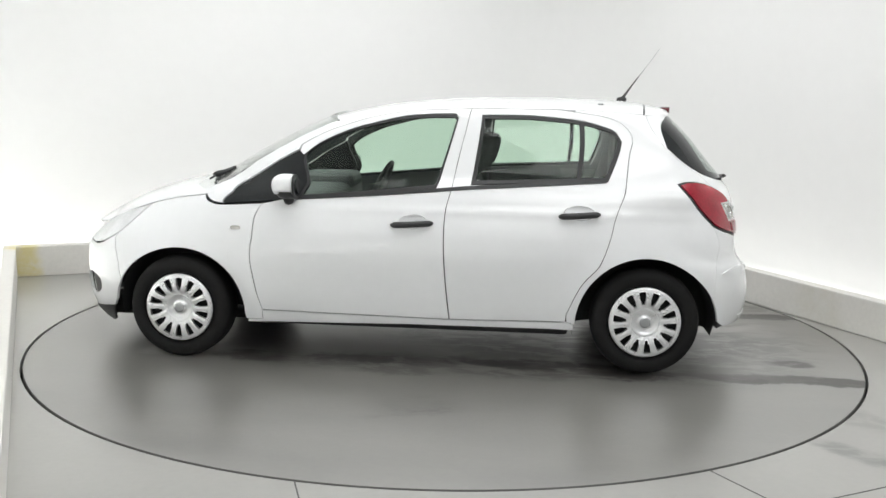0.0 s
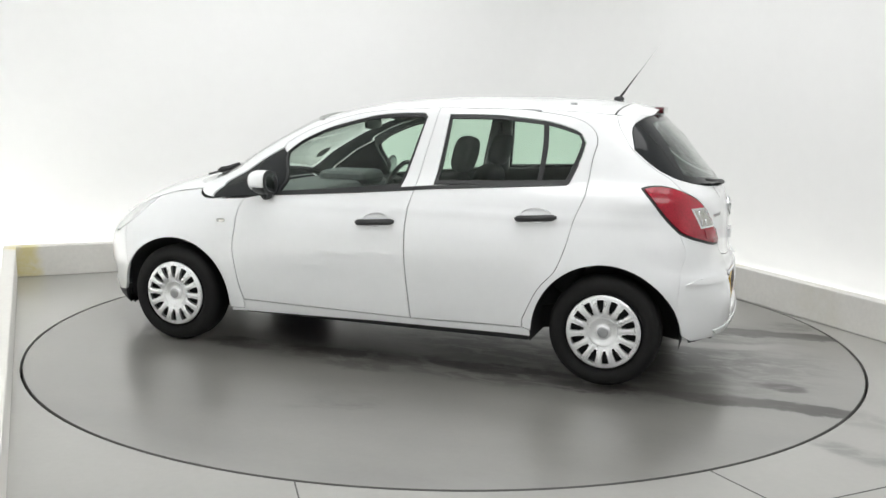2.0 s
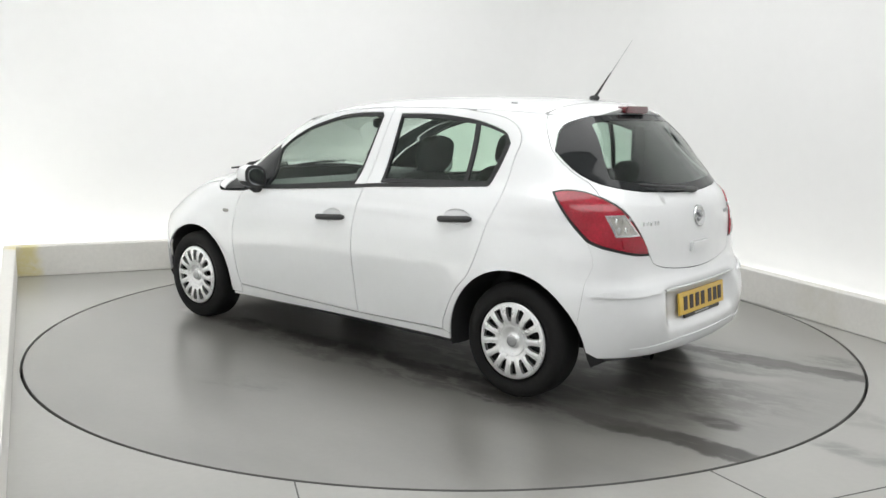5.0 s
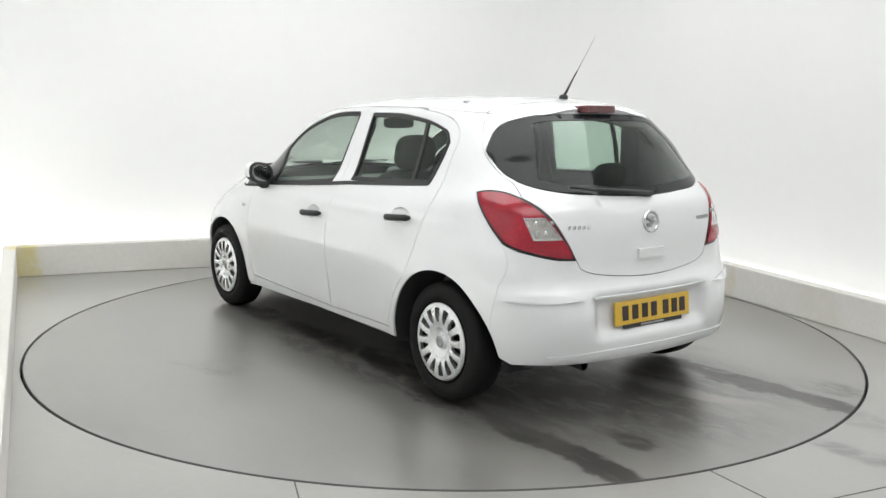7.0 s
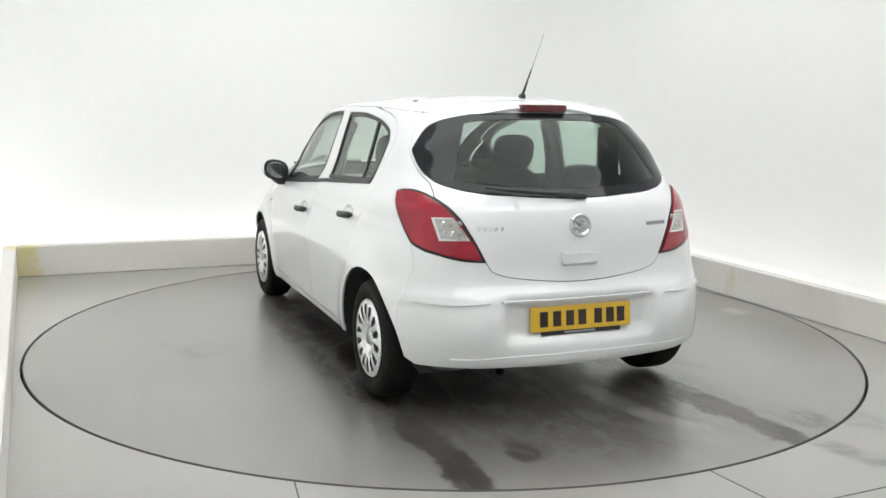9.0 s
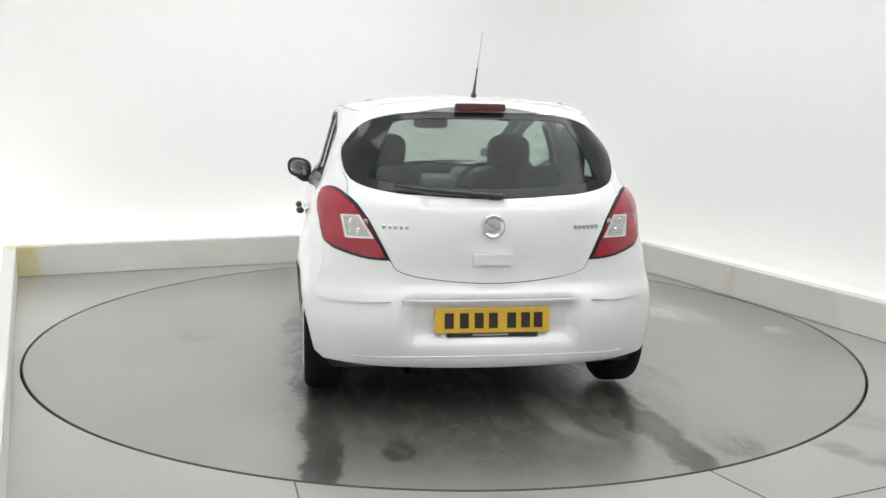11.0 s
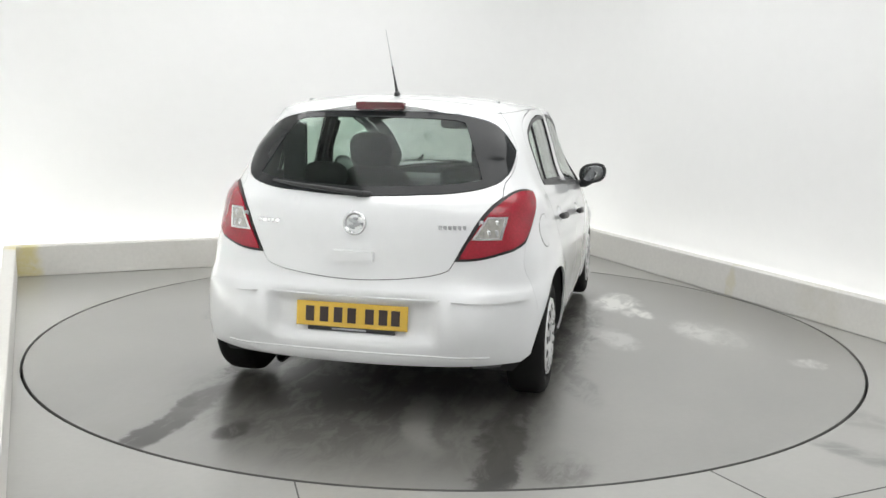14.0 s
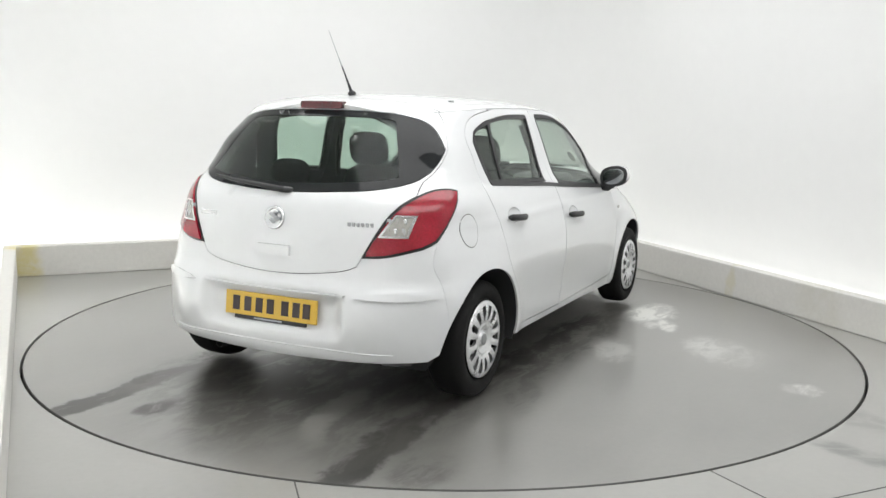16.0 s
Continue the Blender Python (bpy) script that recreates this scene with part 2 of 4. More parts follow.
def part(name, bm, material, parent=None, label="", smooth=False, m=None):
    me = bpy.data.meshes.new(name)
    bmesh.ops.recalc_face_normals(bm, faces=bm.faces)
    bm.to_mesh(me)
    bm.free()
    me.materials.append(material)
    if smooth:
        me.polygons.foreach_set("use_smooth", [True] * len(me.polygons))
    ob = new(name, me)
    if parent is not None:
        ob.parent = parent
    if m is not None:
        ob.matrix_basis = m
    return tagged(ob, label)


def box(bm, x0, y0, z0, x1, y1, z1, bevel=0.0, seg=2, m=None):
    r = bmesh.ops.create_cube(bm, size=1)
    mm = Matrix.Translation(((x0 + x1) / 2, (y0 + y1) / 2, (z0 + z1) / 2)) @ Matrix.Diagonal((x1 - x0, y1 - y0, z1 - z0, 1))
    bmesh.ops.transform(bm, matrix=mm, verts=r["verts"])
    vs = r["verts"]
    if bevel:
        es = list({e for v in vs for e in v.link_edges})
        got = bmesh.ops.bevel(bm, geom=es, offset=bevel, segments=seg, affect="EDGES", profile=0.5)
        vs = list({v for f in got["faces"] for v in f.verts} | {v for v in vs if v.is_valid})
    if m is not None:
        bmesh.ops.transform(bm, matrix=m, verts=vs)
    return bm


def boxed(x0, y0, z0, x1, y1, z1, bevel=0.0, seg=2, m=None):
    return box(bmesh.new(), x0, y0, z0, x1, y1, z1, bevel, seg, m)


def lathe(profile, steps=64, axis="y"):
    """Verts and faces of a profile of (radius, height) turned round an axis."""
    vs, fs, n = [], [], len(profile)
    for i in range(steps):
        a = 2 * math.pi * i / steps
        for r, h in profile:
            vs.append((r * math.cos(a), h, r * math.sin(a)) if axis == "y" else (r * math.cos(a), r * math.sin(a), h))
    for i in range(steps):
        j = (i + 1) % steps
        for k in range(n - 1):
            f = (i * n + k, j * n + k, j * n + k + 1, i * n + k + 1)
            fs.append(f[::-1] if axis == "z" else f)
    return vs, fs


def tube(points, radius, steps=10):
    """Verts and faces of a round bar along points; radius may be a list."""
    vs, fs = [], []
    pts = [Vector(q) for q in points]
    for i, q in enumerate(pts):
        d = (pts[min(i + 1, len(pts) - 1)] - pts[max(i - 1, 0)]).normalized()
        s = d.cross(Vector((0.0, 0.31, 0.95))).normalized()
        t = d.cross(s)
        r = radius[i] if isinstance(radius, (list, tuple)) else radius
        for k in range(steps):
            a = 2 * math.pi * k / steps
            vs.append(q + s * r * math.cos(a) + t * r * math.sin(a))
    for i in range(len(pts) - 1):
        for k in range(steps):
            l = (k + 1) % steps
            fs.append((i * steps + k, i * steps + l, (i + 1) * steps + l, (i + 1) * steps + k))
    fs += [tuple(range(steps))[::-1], tuple(range((len(pts) - 1) * steps, len(pts) * steps))]
    return vs, fs


def ball(cx, cy, cz, rx, ry, rz, power=2.0, nu=24, nv=14):
    """Verts and faces of a rounded block (superellipsoid)."""
    vs, fs = [], []
    sp = lambda v, e: math.copysign(abs(v) ** e, v)
    e = 2 / power
    for j in range(nv + 1):
        b = -math.pi / 2 + math.pi * j / nv
        for i in range(nu):
            a = 2 * math.pi * i / nu
            vs.append((cx + rx * sp(math.cos(b), e) * sp(math.cos(a), e), cy + ry * sp(math.cos(b), e) * sp(math.sin(a), e), cz + rz * sp(math.sin(b), e)))
    for j in range(nv):
        for i in range(nu):
            k = (i + 1) % nu
            fs.append((j * nu + i, j * nu + k, (j + 1) * nu + k, (j + 1) * nu + i))
    return vs, fs


def smoothed(pts, step=0.025):
    """Points along a rounded curve through pts."""
    p = [np.array(q, float) for q in pts]
    if len(p) < 3:
        return straight(pts, step)
    out = []
    for i in range(len(p) - 1):
        a, b, c, d = p[max(i - 1, 0)], p[i], p[i + 1], p[min(i + 2, len(p) - 1)]
        n = max(1, int(np.linalg.norm(c - b) / step))
        for k in range(n):
            t = k / n
            out.append(0.5 * (2 * b + (c - a) * t + (2 * a - 5 * b + 4 * c - d) * t * t + (3 * b - a - 3 * c + d) * t ** 3))
    return out + [p[-1]]


def straight(pts, step=0.025):
    p = [np.array(q, float) for q in pts]
    out = []
    for a, b in zip(p, p[1:]):
        n = max(1, int(np.linalg.norm(b - a) / step))
        out += [a + (b - a) * k / n for k in range(n)]
    return out + [p[-1]]


def outline(*pieces):
    """A closed outline from curves joined end to end."""
    pts = []
    for q in pieces:
        for v in q:
            if not pts or np.linalg.norm(v - pts[-1]) > 1e-4:
                pts.append(np.array(v, float))
    if np.linalg.norm(pts[0] - pts[-1]) < 1e-4:
        pts.pop()
    a = np.array(pts)
    area2 = np.sum(a[:, 0] * np.roll(a[:, 1], -1) - np.roll(a[:, 0], -1) * a[:, 1])
    return a if area2 > 0 else a[::-1]


def shrink(a, d):
    """An outline moved inwards by d."""
    t = np.roll(a, -1, 0) - a
    t /= np.linalg.norm(t, axis=1)[:, None] + 1e-12
    n = np.stack([-t[:, 1], t[:, 0]], 1)
    nn = n + np.roll(n, 1, 0)
    nn /= np.maximum((nn ** 2).sum(1) / 2, 0.35)[:, None]
    return a + d * nn


def inside(q, a):
    x, y = q[:, 0][:, None], q[:, 1][:, None]
    b = np.roll(a, -1, 0)
    cond = (a[None, :, 1] > y) != (b[None, :, 1] > y)
    xi = (b[:, 0] - a[:, 0])[None] * (y - a[None, :, 1]) / np.where(np.abs(b[:, 1] - a[:, 1]) < 1e-12, 1e-12, b[:, 1] - a[:, 1])[None] + a[None, :, 0]
    return (cond & (x < xi)).sum(1) % 2 == 1


def near(q, a):
    b = np.roll(a, -1, 0)
    d = b - a
    t = np.clip(((q[:, None] - a[None]) * d[None]).sum(2) / np.maximum((d ** 2).sum(1), 1e-12)[None], 0, 1)
    return np.sqrt((((a[None] + t[..., None] * d[None]) - q[:, None]) ** 2).sum(2)).min(1)


def panel(name, edge, material, parent, label="", holes=(), surf=None, thick=0.010, lift=0.0, gap=0.0018, h=0.032, mirror=False, inner=None):
    """A curved sheet with thickness: the outline and holes lie in the plane that surf maps onto the body."""
    surf = surf or hull
    rings = [shrink(edge, gap)] + [shrink(q, -gap) for q in holes]
    lo, hi = rings[0].min(0), rings[0].max(0)
    gx, gy = np.meshgrid(np.arange(lo[0] + h / 2, hi[0], h), np.arange(lo[1] + h / 2, hi[1], h))
    g = np.stack([gx.ravel(), gy.ravel()], 1)
    keep = inside(g, rings[0])
    for r in rings[1:]:
        keep &= ~inside(g, r)
    g = g[keep]
    for r in rings:
        if len(g):
            g = g[near(g, r) > 0.45 * h]
    pts, edges = [], []
    for r in rings:
        k = len(pts)
        pts += [tuple(q) for q in r]
        edges += [(k + i, k + (i + 1) % len(r)) for i in range(len(r))]
    pts += [tuple(q) for q in g]
    vs, es, fs = delaunay_2d_cdt([Vector(q) for q in pts], edges, [], 0, 1e-6)[:3]
    v2 = np.array([(q.x, q.y) for q in vs])
    fs = np.array([f for f in fs if len(f) == 3])
    c = v2[fs].mean(1)
    keep = inside(c, rings[0])
    for r in rings[1:]:
        keep &= ~inside(c, r)
    fs = fs[keep]
    e = 0.002
    p0 = surf(v2[:, 0], v2[:, 1])
    nu = surf(v2[:, 0] + e, v2[:, 1]) - surf(v2[:, 0] - e, v2[:, 1])
    nv = surf(v2[:, 0], v2[:, 1] + e) - surf(v2[:, 0], v2[:, 1] - e)
    n = np.cross(nu, nv)
    n /= np.linalg.norm(n, axis=1)[:, None] + 1e-12
    ref = p0 - np.array([-0.1, 0, 0.55])
    n *= np.where((n * ref).sum(1) < 0, -1, 1)[:, None]
    tri = p0[fs]
    fn = np.cross(tri[:, 1] - tri[:, 0], tri[:, 2] - tri[:, 0])
    flip = (fn * n[fs[:, 0]]).sum(1) < 0
    fs = np.where(flip[:, None], fs[:, ::-1], fs)
    out, inn = p0 + n * lift, p0 + n * (lift - thick)
    count = {}
    for f in fs:
        for i in range(3):
            k = (f[i], f[(i + 1) % 3])
            count[k] = 1
    rim = [k for k in count if (k[1], k[0]) not in count]
    N = len(p0)
    verts, norms = [*out, *inn], [*n, *(-n)]
    faces = [tuple(int(i) for i in f) for f in fs] + [tuple(int(i) + N for i in f[::-1]) for f in fs]
    for a, b in rim:
        k = len(verts)
        verts += [out[a], out[b], inn[b], inn[a]]
        d = np.cross(out[b] - out[a], n[a])
        d /= np.linalg.norm(d) + 1e-12
        norms += [d] * 4
        faces.append((k + 1, k, k + 3, k + 2))
    verts, norms = np.array(verts), np.array(norms)
    if mirror:
        verts, norms = verts * (1, -1, 1), norms * (1, -1, 1)
        faces = [f[::-1] for f in faces]
    ob = mesh_part(name, verts, faces, material, parent, label, norms)
    inner = inner or (M_TRIM if material is M_PAINT else None)
    if inner:
        ob.data.materials.append(inner)
        k = len(fs)
        for i in range(k, 2 * k):
            ob.data.polygons[i].material_index = 1
    return ob


# ---- the car body's surface ----
def curve(pts):
    """A smooth curve through (x, y) knots."""
    p = np.array(sorted(pts), float)
    x, y = p[:, 0], p[:, 1]
    h = np.diff(x); s = np.diff(y) / h
    d = np.zeros(len(x)); d[0], d[-1] = s[0], s[-1]
    for i in range(1, len(x) - 1):
        if s[i - 1] * s[i] > 0:
            w1, w2 = 2 * h[i] + h[i - 1], h[i] + 2 * h[i - 1]
            d[i] = (w1 + w2) / (w1 / s[i - 1] + w2 / s[i])
    def f(q):
        q = np.clip(np.asarray(q, float), x[0], x[-1])
        i = np.clip(np.searchsorted(x, q) - 1, 0, len(x) - 2)
        t = (q - x[i]) / h[i]
        return ((1 + 2 * t) * (1 - t) ** 2 * y[i] + t * (1 - t) ** 2 * h[i] * d[i]
                + t * t * (3 - 2 * t) * y[i + 1] + t * t * (t - 1) * h[i] * d[i + 1])
    return f
XC = -0.3
NF, NR, M = 5.0, 7.0, 2.5
tail_x = curve([(.15, -1.70), (.20, -1.79), (.25, -1.838), (.30, -1.862), (.36, -1.866), (.44, -1.862), (.52, -1.856), (.58, -1.84), (.63, -1.81),
                (.70, -1.80), (.80, -1.797), (.90, -1.785), (.96, -1.768), (1.02, -1.722), (1.1, -1.657), (1.2, -1.575), (1.3, -1.482), (1.37, -1.408), (1.46, -1.32)])
nose_x = curve([(.12, 1.90), (.2, 2.0), (.3, 2.04), (.45, 2.055), (.55, 2.045), (.63, 2.0), (.70, 1.92), (.76, 1.85), (.82, 1.76), (.88, 1.62), (.93, 1.42), (.985, 1.22), (1.1, 1.03), (1.2, .85), (1.266, .72), (1.36, .5), (1.46, .2)])
half_w = curve([(.12, .775), (.2, .812), (.25, .829), (.35, .845), (.45, .853), (.55, .858), (.62, .860), (.66, .858), (.72, .853), (.79, .838), (.86, .818), (.93, .797), (.98, .775), (1.037, .744),
                (1.1, .724), (1.2, .697), (1.3, .668), (1.346, .653), (1.40, .625), (1.46, .58)])
XSF, XSR, YS = .5 ** (1 / NF), .5 ** (1 / NR), .5 ** (1 / M)
U1 = .85 * YS; U2 = U1 + 2.3 * XSF; U3 = U2 + 1.5 * XSR; U4 = U3 + .85 * YS
def bulge(x, y, z):
    """How far the panels swell beyond the plain hull."""
    ay = np.abs(y)
    g = lambda v, c, w: np.exp(-((v - c) / w) ** 2)
    d = 0
    for cx in (-1.24, 1.24):
        r = np.hypot(x - cx, z - .265)
        d = d + .012 * g(r, .37, .07) * (ay > .4)
    d = d + .035 * g(x, -1.42, .22) * g(z, .98, .10) * (ay > .3)
    d = d - .042 / (1 + np.exp((ay - .375) / .012)) * np.exp(-((z - .470) / .088) ** 4) * (x < -1.2)
    d = d + .014 * g(x, -1.44, .16) * g(z, 1.09, .07) * (ay > .3)
    d = d + .028 * g(x, -1.37, .13) * g(z, 1.20, .10) * (ay > .25)
    d = d + .045 * g(x, -1.60, .17) / (1 + np.exp((z - .86) / .07)) * (ay > .3) * np.clip((ay - .3) / .25, 0, 1)
    d = d + .07 * g(x, 1.62, .36) / (1 + np.exp((z - .74) / .06)) * np.clip((ay - .3) / .25, 0, 1)
    d = d + .034 * g(ay, .50, .13) * g(z, .44, .15) * (x < -1.3)
    d = d - .006 * g(z, .42, .10) * g(x, 0, .75)
    d = d + .005 * g(z, .86, .02) * g(x, -.4, 1.2)
    return d
def hull(u, z):
    u = np.asarray(u, float); z = np.asarray(z, float)
    sg = np.where(u < 0, -1., 1.) * np.where(u > U4, -1., 1.)
    u = np.abs(u); u = np.where(u > U4, 2 * U4 - u, u)
    xp = np.where(u < U2, XSF * (U2 - u) / (U2 - U1), -XSR * (u - U2) / (U3 - U2))
    yc = np.where(u < U2, u / .85, (U4 - u) / .85)
    n = np.where(u < U2, NF, NR)
    cap = (u < U1) | (u > U3)
    axs = np.clip(np.abs(xp), 0, 1)
    ycs = np.clip(yc, 0, 1)
    x1 = np.where(cap, (1 - ycs ** M) ** (1 / n), axs)
    y1 = np.where(cap, ycs, (1 - axs ** n) ** (1 / M))
    a = np.where(u < U2, nose_x(z) - XC, XC - tail_x(z))
    b = half_w(z)
    x = XC + np.where(u < U2, a * x1, -a * x1)
    y = b * y1
    gx = np.where(u < U2, 1, -1) * n * x1 ** (n - 1) / a
    gy = M * np.maximum(y1, 1e-6) ** (M - 1) / b
    gl = np.hypot(gx, gy)
    d = bulge(x, y, z)
    return np.stack([x + d * gx / gl, sg * (y + d * gy / gl), z + 0 * x], -1)
def us(x, z):
    a = nose_x(z) - XC if x > XC else XC - tail_x(z)
    xs, n = (XSF, NF) if x > XC else (XSR, NR)
    q = min(abs(x - XC) / a, 1)
    if q <= xs:
        return U2 - q / xs * (U2 - U1) if x > XC else U2 + q / xs * (U3 - U2)
    y = (1 - q ** n) ** (1 / M) * .85
    return float(y if x > XC else U4 - y)
def ut(y, z):
    q = min(abs(y) / half_w(z), 1)
    if q > YS:
        xp = (1 - q ** M) ** (1 / NR)
        u = U2 + xp / XSR * (U3 - U2)
    else:
        u = U4 - q * .85
    return float(u if y >= 0 else 2 * U4 - u)


def S(*pts):
    return [(us(x, z), z) for x, z in pts]


def T(*pts):
    return [(ut(y, z), z) for y, z in pts]


edge_z = curve([(-1.46, 1.345), (-1.30, 1.365), (-1.1, 1.381), (-.9, 1.390), (-.681, 1.394), (-.373, 1.394), (-.217, 1.389), (.043, 1.371), (.254, 1.331), (.36, 1.298), (.453, 1.266), (.60, 1.205)])
roof_z = curve([(-1.48, 1.385), (-1.42, 1.402), (-1.3, 1.43), (-1.163, 1.449), (-1.0, 1.459), (-.7, 1.465), (-.3, 1.458), (-.1, 1.447), (.157, 1.42), (.35, 1.385), (.55, 1.335), (.7, 1.29)])
bonnet_edge = curve([(1.05, .915), (1.13, .90), (1.3, .875), (1.47, .835), (1.62, .785), (1.75, .73), (1.85, .675), (2.0, .60)])
bonnet_mid = curve([(1.05, 1.01), (1.2, .983), (1.4, .948), (1.6, .893), (1.75, .833), (1.88, .757), (1.98, .68), (2.04, .62)])


def side_y(x, z):
    u = np.array([us(float(a), float(b)) for a, b in zip(np.ravel(x), np.ravel(z))])
    return hull(u, np.ravel(z))[:, 1]


_rx = np.linspace(-1.5, 0.75, 120)
roof_y = curve(list(zip(_rx, side_y(_rx, edge_z(_rx)))))
_bx = np.linspace(1.0, 1.80, 60)
bonnet_y = curve(list(zip(_bx, side_y(_bx, bonnet_edge(_bx)))) + [(1.92, .52), (2.05, .40)])


def roof(x, y):
    q = np.clip(np.abs(y) / np.maximum(roof_y(x), 1e-3), 0, 1)
    z = edge_z(x) + (roof_z(x) - edge_z(x)) * (1 - q ** 2.3) ** 0.72
    return np.stack([x, y, z], -1)


def bonnet(x, y):
    q = np.clip(np.abs(y) / np.maximum(bonnet_y(x), 1e-3), 0, 1)
    z = bonnet_edge(x) + (bonnet_mid(x) - bonnet_edge(x)) * (1 - q ** 2.4) ** 0.7
    return np.stack([x, y, z], -1)


ARCH_R = 0.360


def arch(cx, a0, a1, n=30):
    rise = 0.352 if cx > 0 else 0.377
    return [(us(cx + ARCH_R * math.cos(a), .265 + rise * math.sin(a)), .265 + rise * math.sin(a)) for a in np.radians(np.linspace(a0, a1, n))]


def build_car():
    car = tagged(new("car"), "white five-door hatchback car parked on the turntable", "car")

    # shared curves on the left side
    b_gap = smoothed(S((-.31, 1.392), (-.258, 1.164), (-.200, .894), (-.198, .528), (-.225, .275)))
    door_front = smoothed(S((.80, .868), (.852, .676), (.851, .496), (.825, .372), (.798, .288)))
    rear_edge = smoothed(S((-.86, 1.383), (-1.015, 1.361), (-1.105, 1.326), (-1.152, 1.277), (-1.163, 1.228), (-1.145, 1.132), (-1.096, .884), (-1.054, .72), (-1.015, .611), (-.922, .495), (-.845, .335)))
    roofline = smoothed([(us(x, float(edge_z(x))), float(edge_z(x))) for x in (-.31, -.217, -.05, .043, .15, .254, .36, .453)] + S((.55, 1.222), (.625, 1.178)))
    front_door = outline(b_gap[::-1], roofline, straight(S((.625, 1.178), (.632, 1.14), (.628, .905))), straight(S((.628, .905), (.80, .868))), door_front, straight(S((.798, .288), (-.225, .275))))
    win_front = outline(smoothed(S((.605, 1.122), (.52, 1.19), (.40, 1.247), (.292, 1.284), (.084, 1.335), (-.07, 1.353), (-.225, 1.358))), straight(S((-.225, 1.358), (-.24, 1.340), (-.137, .975))), straight(S((-.137, .975), (.612, .903))), straight(S((.612, .903), (.605, 1.122))))
    rear_top = smoothed([(us(x, float(edge_z(x))), float(edge_z(x))) for x in (-.31, -.45, -.6, -.75)] + S((-.86, 1.383)))
    rear_door = outline(b_gap[::-1], rear_top, rear_edge, straight(S((-.845, .335), (-.842, .287))), straight(S((-.842, .287), (-.225, .275))))
    win_rear = outline(smoothed(S((-.372, 1.354), (-.55, 1.356), (-.681, 1.352), (-.894, 1.331), (-1.02, 1.300), (-1.075, 1.275), (-1.100, 1.235), (-1.095, 1.20), (-1.033, 1.030))), straight(S((-1.033, 1.030), (-.328, .998))), straight(S((-.328, .998), (-.372, 1.354))))
    win_quarter = outline(smoothed(S((1.022, .861), (.985, .915), (.928, .973), (.78, 1.07), (.622, 1.155))), straight(S((.622, 1.155), (.618, .897))), straight(S((.618, .897), (1.022, .861))))
    l_in = smoothed([(4.203, .729), (4.165, .79), (4.112, .866), (4.075, .915), (4.02, .968), (3.972, 1.004)])
    l_top = smoothed([(3.972, 1.004), (3.94, 1.021), (3.89, 1.033), (3.83, 1.031), (3.79, 1.021)])
    l_out = smoothed([(3.79, 1.021), (3.80, .98), (3.832, .920), (3.870, .865), (3.922, .803)])
    l_low = smoothed([(3.922, .803), (3.975, .773), (4.045, .750), (4.12, .734), (4.203, .729)])
    lamp = outline(l_in, l_top, l_out, l_low)
    gate_side = smoothed(S((-1.236, 1.371)) + [(3.874, 1.314), (3.858, 1.255), (3.853, 1.203), (3.879, 1.146), (3.916, 1.096), (3.950, 1.064), (3.962, 1.035), (3.972, 1.004)])

    paint = M_PAINT
    grips = [(x0, x1, z0, z1, (x0 + x1) / 2, (z0 + z1) / 2 + .010) for x0, x1, z0, z1 in ((-.131, .091, .793, .778), (-.999, -.788, .862, .846))]
    dish = lambda xm, zm: outline([np.array((us(xm, zm) + .078 * math.cos(a), zm + .034 * math.sin(a))) for a in np.linspace(0, 2 * math.pi, 40)])
    for side in (1, -1):
        mir = side < 0
        fd = panel("front_door", front_door, paint, car, "", [shrink(win_front, -.004), dish(*grips[0][4:])], gap=.003, mirror=mir)
        rd = panel("rear_door", rear_door, paint, car, "", [shrink(win_rear, -.004), dish(*grips[1][4:])], gap=.003, mirror=mir)
        for own, win, nm in ((fd, win_front, "front_side_window"), (rd, win_rear, "rear_side_window")):
            seal = panel("window_seal", shrink(win, -.002), M_SEAL, own, "black rubber window seal", [shrink(win, .015)], thick=.016, lift=.0015, gap=0, h=.05, mirror=mir)
            pane = panel("window_pane", shrink(win, .013), M_GLASS, own, "clear green-tinted side window glass", thick=.004, lift=-.004, gap=0, h=.05, mirror=mir)
            pane.visible_shadow = False
        bar = outline(straight(S((-.878, 1.337), (-.905, 1.331))), straight(S((-.905, 1.331), (-.897, 1.026))), straight(S((-.897, 1.026), (-.872, 1.025))), straight(S((-.872, 1.025), (-.878, 1.337))))
        panel("window_divider", bar, M_SEAL, rd, "black window divider bar", thick=.012, lift=.001, gap=0, h=.05, mirror=mir)
        sillbar = outline(straight(S((.612, .910), (-1.036, 1.036))), straight(S((-1.036, 1.036), (-1.030, 1.018))), straight(S((-1.030, 1.018), (.616, .892))), straight(S((.616, .892), (.612, .910))))
        panel("waist_seal", sillbar, M_SEAL, car, "black rubber waist seal", thick=.012, lift=.004, gap=0, h=.05, mirror=mir)
        panel("quarter_window", win_quarter, M_QGLASS, car, "dark triangular quarter window", thick=.008, lift=-.001, gap=.001, mirror=mir)
        post = outline(straight(S((.632, 1.148), (.630, .897), (.604, .900), (.599, 1.124))), straight(S((.599, 1.124), (.632, 1.148))))
        panel("window_post", post, M_QGLASS, fd, "black front window post", thick=.006, lift=.003, gap=0, h=.05, mirror=mir)
